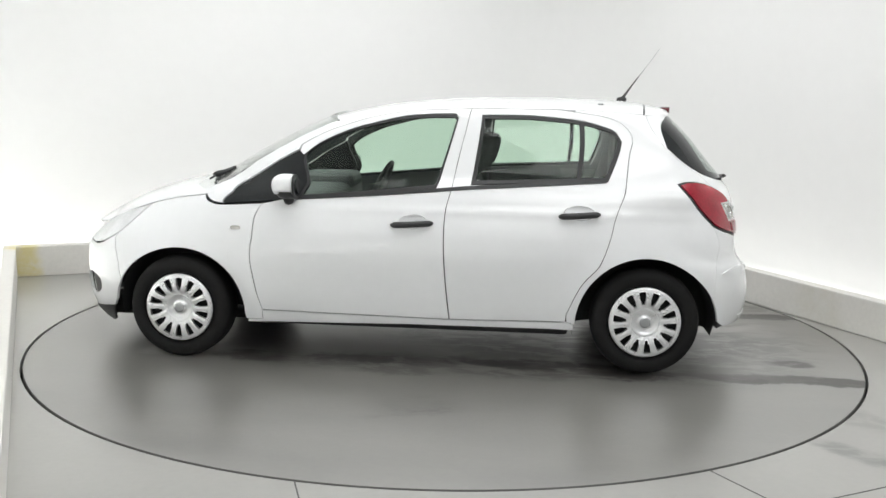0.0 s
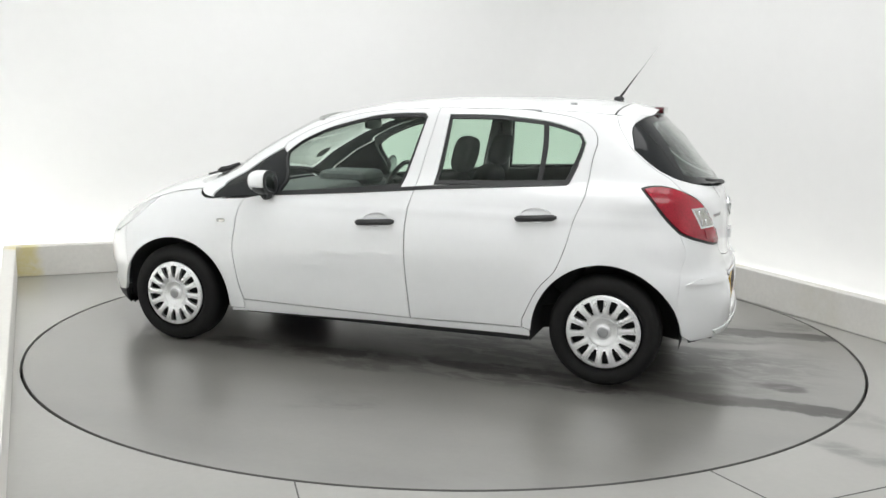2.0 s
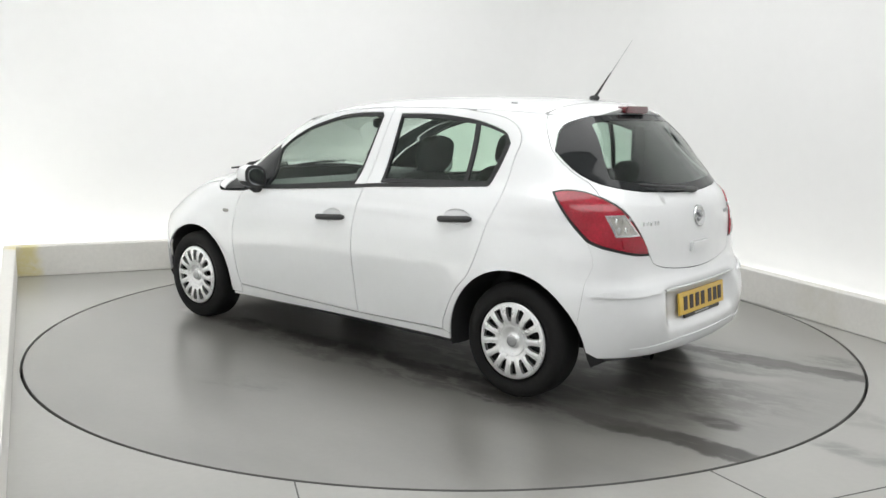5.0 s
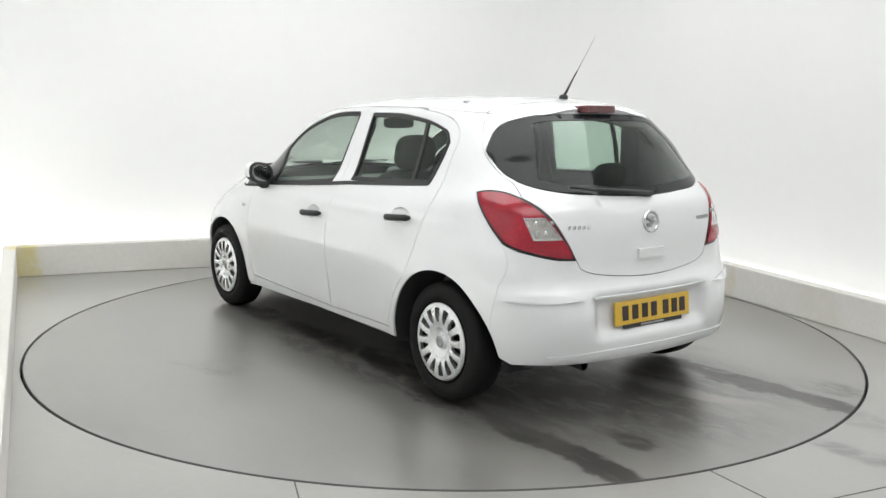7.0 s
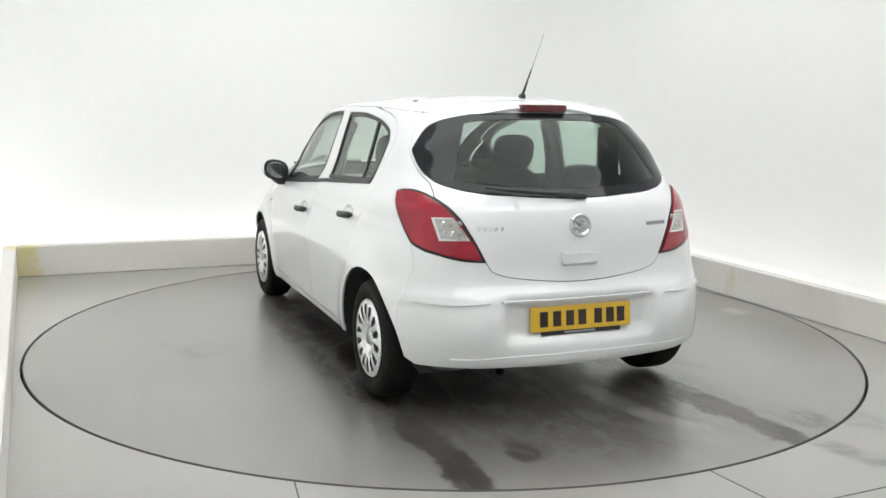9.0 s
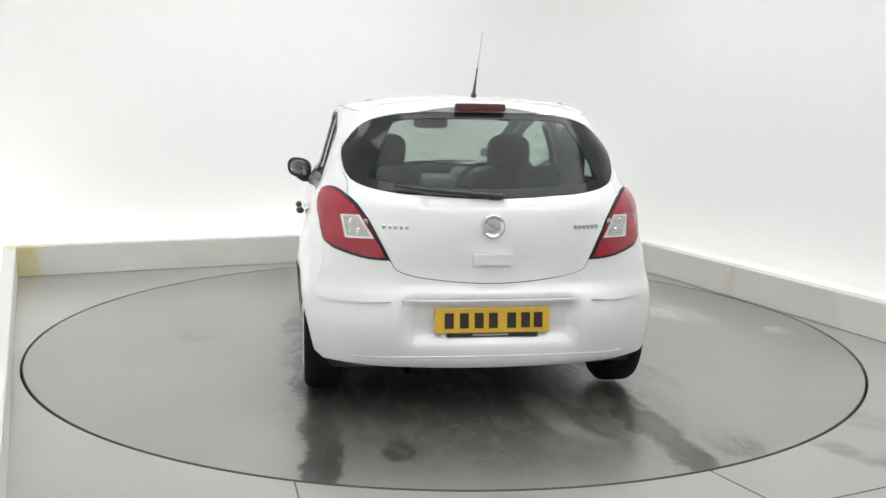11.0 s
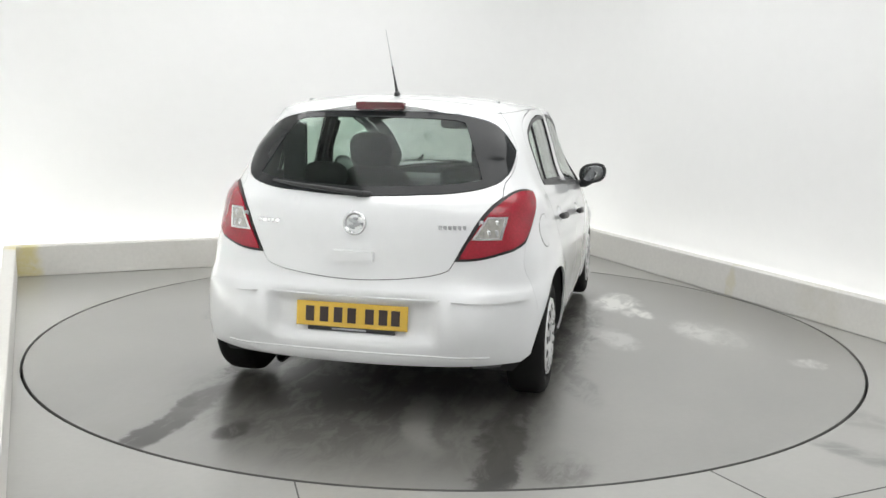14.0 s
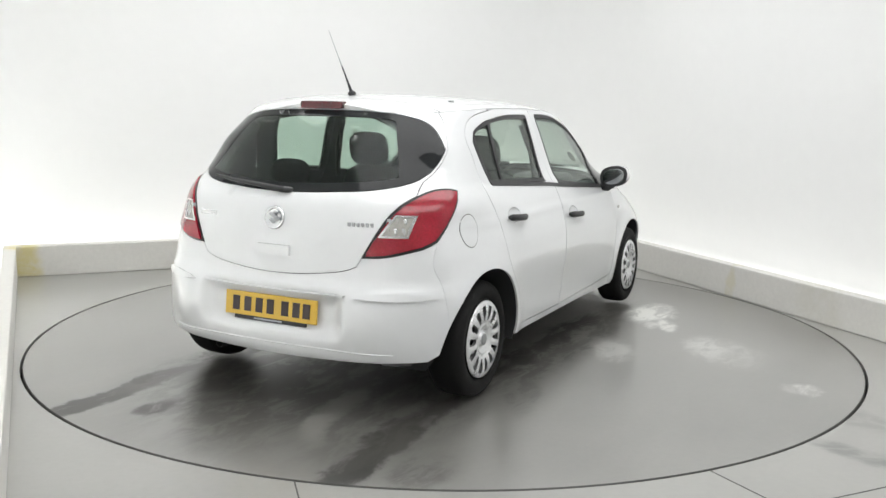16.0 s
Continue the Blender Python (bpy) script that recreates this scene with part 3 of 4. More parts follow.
        # front wing, pillar, rear quarter, sill
        wing = outline(smoothed(S((.80, .868), (1.022, .853), (1.10, .862), (1.14, .895))), smoothed([(us(x, float(bonnet_edge(x))), float(bonnet_edge(x))) for x in (1.14, 1.2, 1.3, 1.38, 1.47)]), smoothed(S((1.47, .835), (1.545, .75), (1.63, .665))), smoothed(S((1.63, .665), (1.610, .55), (1.5796, .4193))), arch(1.256, 26, 180), straight(S((.896, .265), (.890, .235), (.80, .235), (.798, .288))), door_front[::-1])
        panel("front_wing", wing, paint, car, mirror=mir)
        pillar = outline(smoothed(S((1.14, .897), (1.09, .868), (1.028, .862))), smoothed(S((1.028, .862), (.99, .918), (.93, .979), (.78, 1.077), (.632, 1.158))), smoothed(S((.632, 1.158), (.627, 1.180), (.55, 1.224), (.453, 1.268), (.36, 1.300))), smoothed(S((.36, 1.300), (.44, 1.310), (.56, 1.262), (.70, 1.195), (.95, 1.043), (1.11, .95), (1.14, .897))))
        panel("windscreen_pillar", pillar, paint, car, mirror=mir)
        quarter = outline(smoothed([(us(x, float(edge_z(x))), float(edge_z(x))) for x in (-.86, -.95, -1.05, -1.15, -1.236)]), gate_side, l_top, l_out, smoothed([l_out[-1]] + S((-1.602, .70), (-1.586, .56), (-1.5743, .4243))), arch(-1.248, 155, 2), straight(S((-.888, .278), (-.845, .29), (-.845, .335))), rear_edge[::-1])
        panel("rear_quarter_panel", quarter, paint, car, gap=.0004, mirror=mir)
        sill = outline(straight(S((.878, .233), (.80, .233), (.80, .286), (-.225, .273), (-.80, .283), (-.845, .288), (-.883, .275))), straight(S((-.883, .275), (-.885, .242), (0, .236), (.885, .214), (.878, .233))))
        panel("sill", sill, paint, car, thick=.012, lift=-.002, mirror=mir)
        # tail lamp: dark bezel, red lens, clear lens
        tl = panel("tail_lamp", lamp, M_SEAL, car, "red tail lamp with clear indicator lens", thick=.02, lift=.001, gap=.001, h=.025, mirror=mir)
        clear = outline(straight(T((.638, .918), (.568, .920))), straight(T((.568, .920), (.515, .826))), straight(T((.515, .826), (.622, .824))), straight(T((.622, .824), (.638, .918))))
        red_top = shrink(lamp, .010)
        panel("red_lens", red_top, M_RED, tl, "glossy red lens", [clear], thick=.012, lift=.009, gap=.0015, h=.022, mirror=mir)
        panel("clear_lens", clear, M_CLEAR, tl, "clear indicator lens", thick=.012, lift=.008, gap=.001, h=.02, mirror=mir)
        panel("lens_rim", shrink(clear, -.002), M_CHROME, tl, "bright lens rim", [shrink(clear, .006)], thick=.004, lift=.0105, gap=0, h=.02, mirror=mir)
        for k, (yy, zz) in enumerate(itertools.product((.604, .575, .548), (.893, .852))):
            q = hull(np.array([ut(yy, zz)]), np.array([zz]))[0]
            vs, fs = ball(q[0] - .003, side * (q[1] + .001), zz, .006, .012, .017, 3.0, 12, 6)
            mesh_part("lens_facet", vs, fs, (M_CHROME, M_GREYCAP, M_CLEAR)[k % 3], tl, "bright reflector facet")
        low = outline(straight(T((.604, .815), (.500, .815))), straight(T((.500, .815), (.468, .752), (.60, .772), (.604, .815))))
        panel("lower_lens", low, M_RED, tl, "lower red reflector lens", thick=.006, lift=.0125, gap=.001, h=.02, mirror=mir)
        # headlight
        hl = outline(smoothed(S((1.47, .832), (1.62, .782), (1.75, .727), (1.85, .672))), smoothed(S((1.85, .672), (1.88, .63), (1.80, .60), (1.72, .615))), smoothed(S((1.72, .615), (1.63, .665), (1.545, .75), (1.47, .832))))
        hd = panel("headlight", shrink(hl, .003), M_HEAD, car, "clear headlight lens", lift=.002, thick=.02, h=.025, mirror=mir)
        # door handles over the hollows in the door skin
        for (x0, x1, z0, z1, xm, zm), own in ((grips[0], fd), (grips[1], rd)):
            def hollow(u, z, c=(us(xm, zm), zm)):
                q = np.clip(1 - ((np.asarray(u) - c[0]) / .080) ** 2 - ((np.asarray(z) - c[1]) / .036) ** 2, 0, 1)
                p = hull(u, z)
                p[..., 1] -= .012 * q
                return p
            panel("handle_hollow", dish(xm, zm), paint, own, "painted hollow behind the handle", surf=hollow, thick=.004, gap=0, h=.012, mirror=mir)
            pts, rad = [], []
            for k in range(15):
                t = k / 14
                x = x0 + (x1 - x0) * t
                z = z0 + (z1 - z0) * t
                y = float(side_y([x], [z])[0]) + .012 + .020 * math.sin(math.pi * t) ** .5
                pts.append((x, side * y, z))
                rad.append(.0135 * min(1, .45 + 2.2 * math.sin(math.pi * t)))
            vs, fs = tube(pts, rad, 10)
            vs = [Vector((v.x, v.y, z0 + (z1 - z0) * (v.x - x0) / (x1 - x0) + (v.z - (z0 + (z1 - z0) * (v.x - x0) / (x1 - x0))) * 1.25)) for v in vs]
            mesh_part("door_handle", vs, fs, M_BLACK, own, "black plastic door handle")
        # door mirror: white cap over a black lower shell, glass set into the back
        reach, wide = (.866, .90) if side > 0 else (.888, 1.0)
        cy, tip = side * reach, lambda q: [(x, cy + (y - cy) * wide, z + .12 * (y * side - reach)) for x, y, z in q]
        vs, fs = ball(.640, cy, .968, .070, .088, .068, 2.5)
        mr = mesh_part("door_mirror", tip([(max(x, .603), y, min(z, .935)) for x, y, z in vs]), fs, M_BLACK, car, "door mirror with white cap and black housing")
        vs, fs = ball(.640, cy, .970, .086, .090, .066, 2.4)
        mesh_part("mirror_cap", tip([(max(x, .597), y, max(z, .924)) for x, y, z in vs]), fs, paint, mr, "white mirror cap")
        vs, fs = ball(.5985, cy, .968, .005, .090, .067, 2.5)
        mesh_part("mirror_rim", tip(vs), fs, M_BLACK, mr, "black mirror rim")
        vs, fs = ball(.5925, cy, .967, .003, .070, .050, 2.5)
        mesh_part("mirror_glass", tip(vs), fs, M_MIRROR, mr, "reflective mirror glass")
        vs, fs = tube([(.655, side * .74, .903), (.650, side * .79, .892), (.645, side * .835, .893), (.640, side * .868, .918)], [.024, .025, .027, .030], 12)
        mesh_part("mirror_arm", vs, fs, M_BLACK, mr, "black mirror arm")
        # small badge on the wing
        vs, fs = ball(.943, side * (float(side_y([.943], [.736])[0]) + .001), .736, .028, .004, .011, 3)
        mesh_part("side_repeater", vs, fs, M_CLEAR, car, "small clear side repeater lamp")

    # windscreen, roof, bonnet
    ws_edge = smoothed(S((.44, 1.313), (.56, 1.265), (.70, 1.198), (.95, 1.046), (1.11, .953), (1.145, .905)))
    ws = outline(ws_edge, smoothed([ws_edge[-1], (.35, .955), (.0, .985), (-.35, .955), (-ws_edge[-1][0], ws_edge[-1][1])]), [np.array((-u, z)) for u, z in ws_edge[::-1]], smoothed([(-ws_edge[0][0], ws_edge[0][1]), (-.25, 1.357), (0, 1.366), (.25, 1.357), ws_edge[0]]))
    pane = panel("windscreen", ws, M_SCREEN, car, "clear windscreen glass", thick=.005, gap=.003, h=.05)
    pane.visible_shadow = False
    xs = np.linspace(-1.225, .40, 60)
    left = [np.array((x, float(roof_y(x)) - .001)) for x in xs]
    front = smoothed([left[-1], (.475, .40), (.50, .2), (.505, 0), (.50, -.2), (.475, -.40), (left[-1][0], -left[-1][1])])
    rear = smoothed([(left[0][0], -left[0][1]), (-1.25, -.3), (-1.26, 0), (-1.25, .3), left[0]])
    ro = panel("roof", outline(left, front, [np.array((x, -y)) for x, y in left[::-1]], rear), paint, car, surf=roof, thick=.012, h=.05)
    lin = outline([np.array((x, y * .9)) for x, y in left[4:-6]], [np.array((x, -y * .9)) for x, y in left[4:-6][::-1]])
    panel("roof_lining", lin, M_LINING, car, "pale fabric roof lining", surf=roof, thick=.006, lift=-.028, h=.08)
    xs = np.linspace(1.10, 1.80, 30)
    left = [np.array((x, float(bonnet_y(x)) - .002)) for x in xs]
    front = smoothed([left[-1], (1.90, .42), (1.955, .2), (1.97, 0), (1.955, -.2), (1.90, -.42), (left[-1][0], -left[-1][1])])
    back = smoothed([(left[0][0], -left[0][1]), (1.19, -.35), (1.215, 0), (1.19, .35), left[0]])
    panel("bonnet", outline(left, front, [np.array((x, -y)) for x, y in left[::-1]], back), paint, car, surf=bonnet, thick=.012, h=.04)
    cowl = outline(smoothed([(1.10, .70), (1.187, .35), (1.212, 0), (1.187, -.35), (1.10, -.70)]), smoothed([(1.06, -.70), (1.13, -.35), (1.16, 0), (1.13, .35), (1.06, .70)]))
    panel("cowl", cowl, M_BLACK, car, "black plastic cowl below the windscreen", surf=bonnet, thick=.02, lift=-.012, h=.04)
    vs, fs = tube([(1.185, .47, .985), (1.165, .455, .992), (1.13, .44, 1.004), (1.07, .41, 1.032)], [.012, .020, .014, .009], 8)
    mesh_part("wiper_arm", vs, fs, M_BLACK, car, "black windscreen wiper arm root")
    for y0, y1 in ((.10, .62), (-.45, .05)):
        vs, fs = tube([(1.21, y0, .980), (1.195, (y0 + y1) / 2, .985), (1.15, y1, .978)], [.010, .008, .006], 8)
        wp = mesh_part("front_wiper", vs, fs, M_BLACK, car, "black windscreen wiper arm")

    # tailgate with spoiler and rear window
    tg_bottom = smoothed(T((.447, .727), (.425, .69), (.36, .665), (.268, .650), (.13, .637), (0, .632), (-.13, .637), (-.268, .650), (-.36, .665), (-.425, .69), (-.447, .727)))
    gside = l_in + gate_side[::-1]
    flipu = lambda pts: [np.array((2 * U4 - q[0], q[1])) for q in pts]
    top = smoothed([gate_side[0], (4.2, 1.383), (U4, 1.387), (2 * U4 - 4.2, 1.383), (2 * U4 - gate_side[0][0], gate_side[0][1])], .03)
    gate = outline(gside, top, flipu(gside[::-1]), tg_bottom[::-1])
    gw_half = smoothed([(3.866, 1.203), (3.901, 1.260), (3.935, 1.300), (3.99, 1.333), (4.07, 1.352), (4.17, 1.365), (4.35, 1.374), (U4, 1.377)])
    gw_low = smoothed([(3.866, 1.203), (3.893, 1.150), (3.930, 1.102), (3.966, 1.073), (4.015, 1.050), (4.09, 1.034), (4.20, 1.021), (4.30, 1.016), (4.45, 1.008), (U4, 1.002)])
    gwin = outline(gw_half, flipu(gw_half[::-1]), flipu(gw_low), gw_low[::-1])
    cl = smoothed([(4.118, 1.325), (4.17, 1.338), (4.35, 1.345), (U4, 1.347)])
    cs = smoothed([(4.118, 1.325), (4.085, 1.24), (4.055, 1.15), (4.040, 1.080)])
    cb = smoothed([(4.040, 1.080), (4.16, 1.062), (4.30, 1.054), (4.45, 1.046), (U4, 1.040)])
    clear_win = outline(cl, flipu(cl[::-1]), flipu(cs), flipu(cb), cb[::-1], cs[::-1])
    tg = panel("tailgate", gate, paint, car, "white tailgate with wide rear window", [gwin], h=.03, thick=.012, gap=.0028)
    frit = panel("window_border", shrink(gwin, .001), M_QGLASS, tg, "black rear window border", [clear_win], thick=.005, lift=.001, gap=0, h=.03)
    pane = panel("rear_window", shrink(clear_win, -.002), M_DARKGLASS, tg, "lightly tinted rear window glass", thick=.004, lift=.0, gap=0, h=.05)
    pane.visible_shadow = False
    xs = np.linspace(-1.345, -1.232, 12)
    left = [np.array((x, float(roof_y(x)) - .001 - .20 * max(0, (-1.28 - x)) ** 1.0 * 1.5)) for x in xs]
    rear = smoothed([(left[0][0], -left[0][1]), (-1.392, -.3), (-1.404, 0), (-1.392, .3), left[0]])
    front = smoothed([left[-1], (-1.256, .3), (-1.266, 0), (-1.256, -.3), (left[-1][0], -left[-1][1])])
    sp = panel("spoiler", outline(left, front, [np.array((x, -y)) for x, y in left[::-1]], rear), paint, tg, surf=roof, thick=.016, h=.03)
    vs, fs = ball(-1.398, 0, 1.400, .028, .122, .019, 9, 40, 12)
    mesh_part("high_brake_lamp", vs, fs, M_REDDARK, tg, "dark red high brake lamp")
    # handle pad, emblem, lettering bars
    pad = outline(straight(T((.092, .765), (-.092, .765))), straight(T((-.092, .765), (-.092, .713))), straight(T((-.092, .713), (.092, .713))), straight(T((.092, .713), (.092, .765))))
    panel("handle_pad", shrink(pad, .003), paint, tg, "white tailgate handle pad", thick=.016, lift=.016, gap=0, h=.02)
    vs, fs = lathe([(.0, .004), (.030, .006), (.040, .004), (.043, .010), (.052, .010), (.055, .002), (.054, -.004)], 48)
    emb = mesh_part("emblem", [(-h, r, z) for r, h, z in vs], fs, M_CHROME, tg, "round chrome emblem", m=pose(-1.790, 0, .884, 0, 7, 0))
    inv = emb.matrix_basis.inverted()
    for dy, dz, ry, rz, turn in ((.004, .010, .026, .010, 24), (-.010, -.006, .024, .009, -20), (.012, -.016, .018, .008, 30), (-.004, .022, .012, .007, 0)):
        vs, fs = ball(0, 0, 0, .007, ry, rz, 2.2, 16, 8)
        mesh_part("emblem_relief", vs, fs, M_GREYCAP, emb, "grey raised relief", m=inv @ pose(-1.7985, dy, .884 + dz, turn, 0, 0))
    for ya, yb, n, mt in ((.485, .365, 5, M_CHROME), (-.372, -.492, 6, M_GREYCAP)):
        w = (yb - ya) / n
        for k in range(n):
            yc = ya + (k + .5) * w
            q = hull(np.array([ut(yc, .877)]), np.array([.877]))[0]
            a = math.degrees(math.atan2(q[0] - hull(np.array([ut(yc + .02, .877)]), np.array([.877]))[0][0], .02))
            part("lettering_bar", boxed(-.003, -.0085, -.009, .003, .0085, .009, .002), mt, tg, "metal lettering bar", m=pose(q[0] - .001, q[1], .877, 0, 0, -a))
    # rear wiper
    vs, fs = tube([(-1.750, -.02, 1.012), (-1.745, .12, 1.026), (-1.722, .30, 1.040), (-1.685, .43, 1.054)], [.013, .011, .009, .006], 8)
    mesh_part("rear_wiper", vs, fs, M_BLACK, tg, "black rear wiper")
    vs, fs = ball(-1.738, -.02, 1.010, .020, .040, .014, 3)
    mesh_part("wiper_hub", vs, fs, M_BLACK, tg, "black wiper hub")
    # rear bumper
    seam_b = smoothed([l_out[-1]] + S((-1.602, .70), (-1.586, .56), (-1.5743, .4243)))
    lamp_b = l_low
    archb = arch(-1.248, 155, 174, 8)
    rside = lamp_b[::-1] + seam_b + archb
    low_half = smoothed(S((-1.612, .300), (-1.635, .280))) + smoothed(T((.70, .275), (.60, .270), (.35, .263), (0, .260)))
    bump = outline(tg_bottom[::-1], rside, low_half, flipu(low_half[::-1]), flipu(rside[::-1]))
    rb = panel("rear_bumper", bump, paint, car, "white rear bumper", h=.025, thick=.015, gap=.0003)
    return car, rb


def finish_car(car, rb):
    # bumper crease strips
    for s in (1, -1):
        cr = smoothed(T((.445, .557), (.56, .550), (.66, .552), (.735, .562)))
        up = smoothed(T((.735, .562), (.70, .578), (.60, .583), (.50, .574), (.445, .557)))
        panel("bumper_ledge", outline(cr, up), M_PAINT, rb, thick=.010, lift=.011, gap=0, h=.02, mirror=s < 0)
    val = outline(smoothed(T((.60, .312), (.35, .318), (0, .320), (-.35, .318), (-.60, .312))), smoothed(T((-.60, .312), (-.56, .285), (-.30, .277), (0, .274), (.30, .277), (.56, .285), (.60, .312))))
    panel("bumper_valance", val, M_PAINT, rb, thick=.008, lift=.006, gap=0, h=.02)
    ledge = outline(straight(T((.40, .566), (-.40, .566))), straight(T((-.40, .566), (-.39, .556), (.39, .556), (.40, .566))))
    panel("plate_lip", ledge, M_PAINT, rb, thick=.01, lift=.012, gap=0, h=.02)
    # number plate with plain bars
    pm = pose(-1.832, 0, .4725, 0, 6, 0)
    plate = part("number_plate", boxed(-.006, -.26, -.0555, .006, .26, .0555, .003), M_YELLOW, rb, "yellow number plate with dark bars", m=pm)
    for yy in (.195, .128, .062, -.002, -.085, -.148, -.205):
        part("plate_bar", boxed(-.0085, yy - .020, -.034, -.005, yy + .020, .034, .001), M_INK, plate, "dark plate bar")
    part("plate_holder", boxed(-.004, -.205, -.074, .006, .205, -.052, .003), M_BLACK, plate, "black plate holder strip")
    part("holder_print", boxed(-.0055, -.07, -.068, -.003, .09, -.060, .0005), M_GREYCAP, plate, "grey holder bar")
    # exhaust
    vs, fs = lathe([(.020, .10), (.024, .10), (.024, -.06), (.020, -.06), (.019, .0)], 24)
    mesh_part("exhaust_pipe", [(-h - 1.66, x + .37, z + .232) for x, h, z in vs], [f[::-1] for f in fs], M_STEEL, car, "dark steel exhaust pipe")
    # front bumper and grille
    fs_ = smoothed(S((1.632, .663), (1.610, .55), (1.5796, .4193))) + arch(1.256, 26, 6, n=10)
    hb = smoothed(S((1.85, .668), (1.88, .628), (1.80, .598), (1.72, .613), (1.632, .663)))
    lowf = smoothed(S((1.62, .300), (1.64, .262))) + smoothed([(us(1.75, .238), .238), (.35, .198), (0, .19)])
    topf = smoothed([hb[0], (.40, .672), (.2, .678), (0, .68)])
    neg = lambda pts: [np.array((-q[0], q[1])) for q in pts]
    half = topf[::-1] + hb + fs_ + lowf
    fb_edge = outline(half, neg(half[::-1]))
    g_low = outline(smoothed([(-.42, .24), (0, .225), (.42, .24)]), smoothed([(.42, .24), (.38, .36), (0, .375), (-.38, .36), (-.42, .24)]))
    g_up = outline(smoothed([(-.36, .545), (0, .535), (.36, .545)]), smoothed([(.36, .545), (.33, .625), (0, .64), (-.33, .625), (-.36, .545)]))
    fog = outline(smoothed([(.50, .31), (.59, .30), (.640, .34), (.645, .40), (.58, .43), (.51, .38), (.50, .31)]))
    fb = panel("front_bumper", fb_edge, M_PAINT, car, "white front bumper", [g_low, g_up, fog, outline(neg(fog))], h=.03, thick=.015)
    panel("lower_grille", shrink(g_low, -.01), M_BLACK, fb, "black lower grille", lift=-.03, gap=0)
    panel("upper_grille", shrink(g_up, -.01), M_BLACK, fb, "black upper grille", lift=-.03, gap=0)
    for zz in (.27, .30, .33):
        part("grille_bar", boxed(1.97, -.30, zz - .006, 2.0, .30, zz + .006, .003), M_BLACK, fb)
    part("grille_bar", boxed(1.985, -.27, .580, 2.015, .27, .605, .008), M_CHROME, fb, "chrome grille bar")
    for s in (1, -1):
        panel("fog_lamp_recess", shrink(outline(fog), -.008), M_BLACK, fb, "black fog lamp recess", lift=-.025, gap=0, mirror=s < 0)
    lh = smoothed(S((1.63, .262), (1.68, .252), (1.75, .238))) + smoothed([(us(1.75, .238), .238), (.35, .198), (0, .188)])
    ll = smoothed([(0, .120), (.35, .120), (us(1.75, .14), .128)]) + smoothed(S((1.75, .14), (1.66, .17), (1.63, .262)))
    lip = outline(lh, neg(lh[::-1]), neg(ll[::-1]), ll)
    panel("front_lip", lip, M_BLACK, fb, "black front lip", lift=.004, gap=0)
    # dark underbody, wheel housings and inner lining
    for s in (1, -1):
        for cx in (1.256, -1.248):
            vs, fs = [], []
            n = 26
            prof = [(.372, .845), (.372, .60), (.372, .50), (.0, .50)]
            for i in range(n):
                a = math.radians(-8 + 196 * i / (n - 1))
                for r, y in prof:
                    vs.append((cx + r * math.cos(a), s * y, max(.12, .265 + (0.97 if cx > 0 else 1.035) * r * math.sin(a))))
            for i in range(n - 1):
                for k in range(3):
                    f = (i * 4 + k, i * 4 + k + 1, (i + 1) * 4 + k + 1, (i + 1) * 4 + k)
                    fs.append(f if s > 0 else f[::-1])
            vs = [(x, s * min(abs(y), float(side_y([x], [max(z, .2)])[0]) - .012), z) for x, y, z in vs]
            mesh_part("wheel_housing", vs, fs, M_INNER, car, "dark wheel housing")
    bm = boxed(-.86, -.74, .19, .86, .74, .24, .02)
    box(bm, -1.45, -.49, .225, -.86, .49, .28, .02)
    box(bm, .86, -.49, .15, 1.85, .49, .22, .02)
    part("underbody", bm, M_INNER, car, "dark underbody")
    uu = np.linspace(us(1.0, .6), us(-1.72, .6), 90)
    zs = np.linspace(.24, .99, 16)
    for s in (1, -1):
        vs, fs = [], []
        for u in uu:
            for z in zs:
                q = hull(np.array([u]), np.array([z]))[0]
                ax = q[0] * .985
                inset = .055 if z < .96 else .030
                if min(abs(ax - 1.24), abs(ax + 1.24)) < .40 and z < .68:
                    inset = .36
                vs.append((ax, s * max(abs(q[1]) - inset, .0), z))
        nz = len(zs)
        for i in range(len(uu) - 1):
            for k in range(nz - 1):
                zmid = zs[k + 1]
                xa = vs[i * nz + k][0]
                limit = .885 + max(0, .62 - xa) * .079
                if zmid > limit - .01 and xa > -1.55:
                    continue
                f = (i * nz + k, i * nz + k + 1, (i + 1) * nz + k + 1, (i + 1) * nz + k)
                fs.append(f)
        mesh_part("door_lining", vs, fs, M_TRIM, car, "dark grey inner door and side trim")
    # inner pillars
    for s in (1, -1):
        cp = outline(straight(S((-1.12, 1.315), (-1.28, 1.335))), straight(S((-1.28, 1.335), (-1.33, 1.20), (-1.45, 1.09), (-1.60, .95))), straight(S((-1.60, .95), (-1.05, .95), (-1.12, 1.17), (-1.12, 1.315))))
        panel("rear_pillar_trim", cp, M_TRIM, car, "dark rear pillar trim", lift=-.04, thick=.03, gap=0, mirror=s < 0)
        # added block that darkens the grazing view through the rear side window
        part("pillar_baffle", boxed(-1.17, .47, .98, -1.14, .600, 1.31, .012) if s > 0 else boxed(-1.17, -.600, .98, -1.14, -.47, 1.31, .012), M_TRIM, car, "added dark baffle hiding the bright side window")
        bp = outline(straight(S((-.255, 1.385), (-.355, 1.385))), straight(S((-.355, 1.385), (-.315, .95))), straight(S((-.315, .95), (-.150, .95))), straight(S((-.150, .95), (-.255, 1.385))))
        panel("centre_pillar_trim", bp, M_TRIM, car, "grey centre pillar trim", lift=-.03, thick=.01, gap=0, mirror=s < 0)
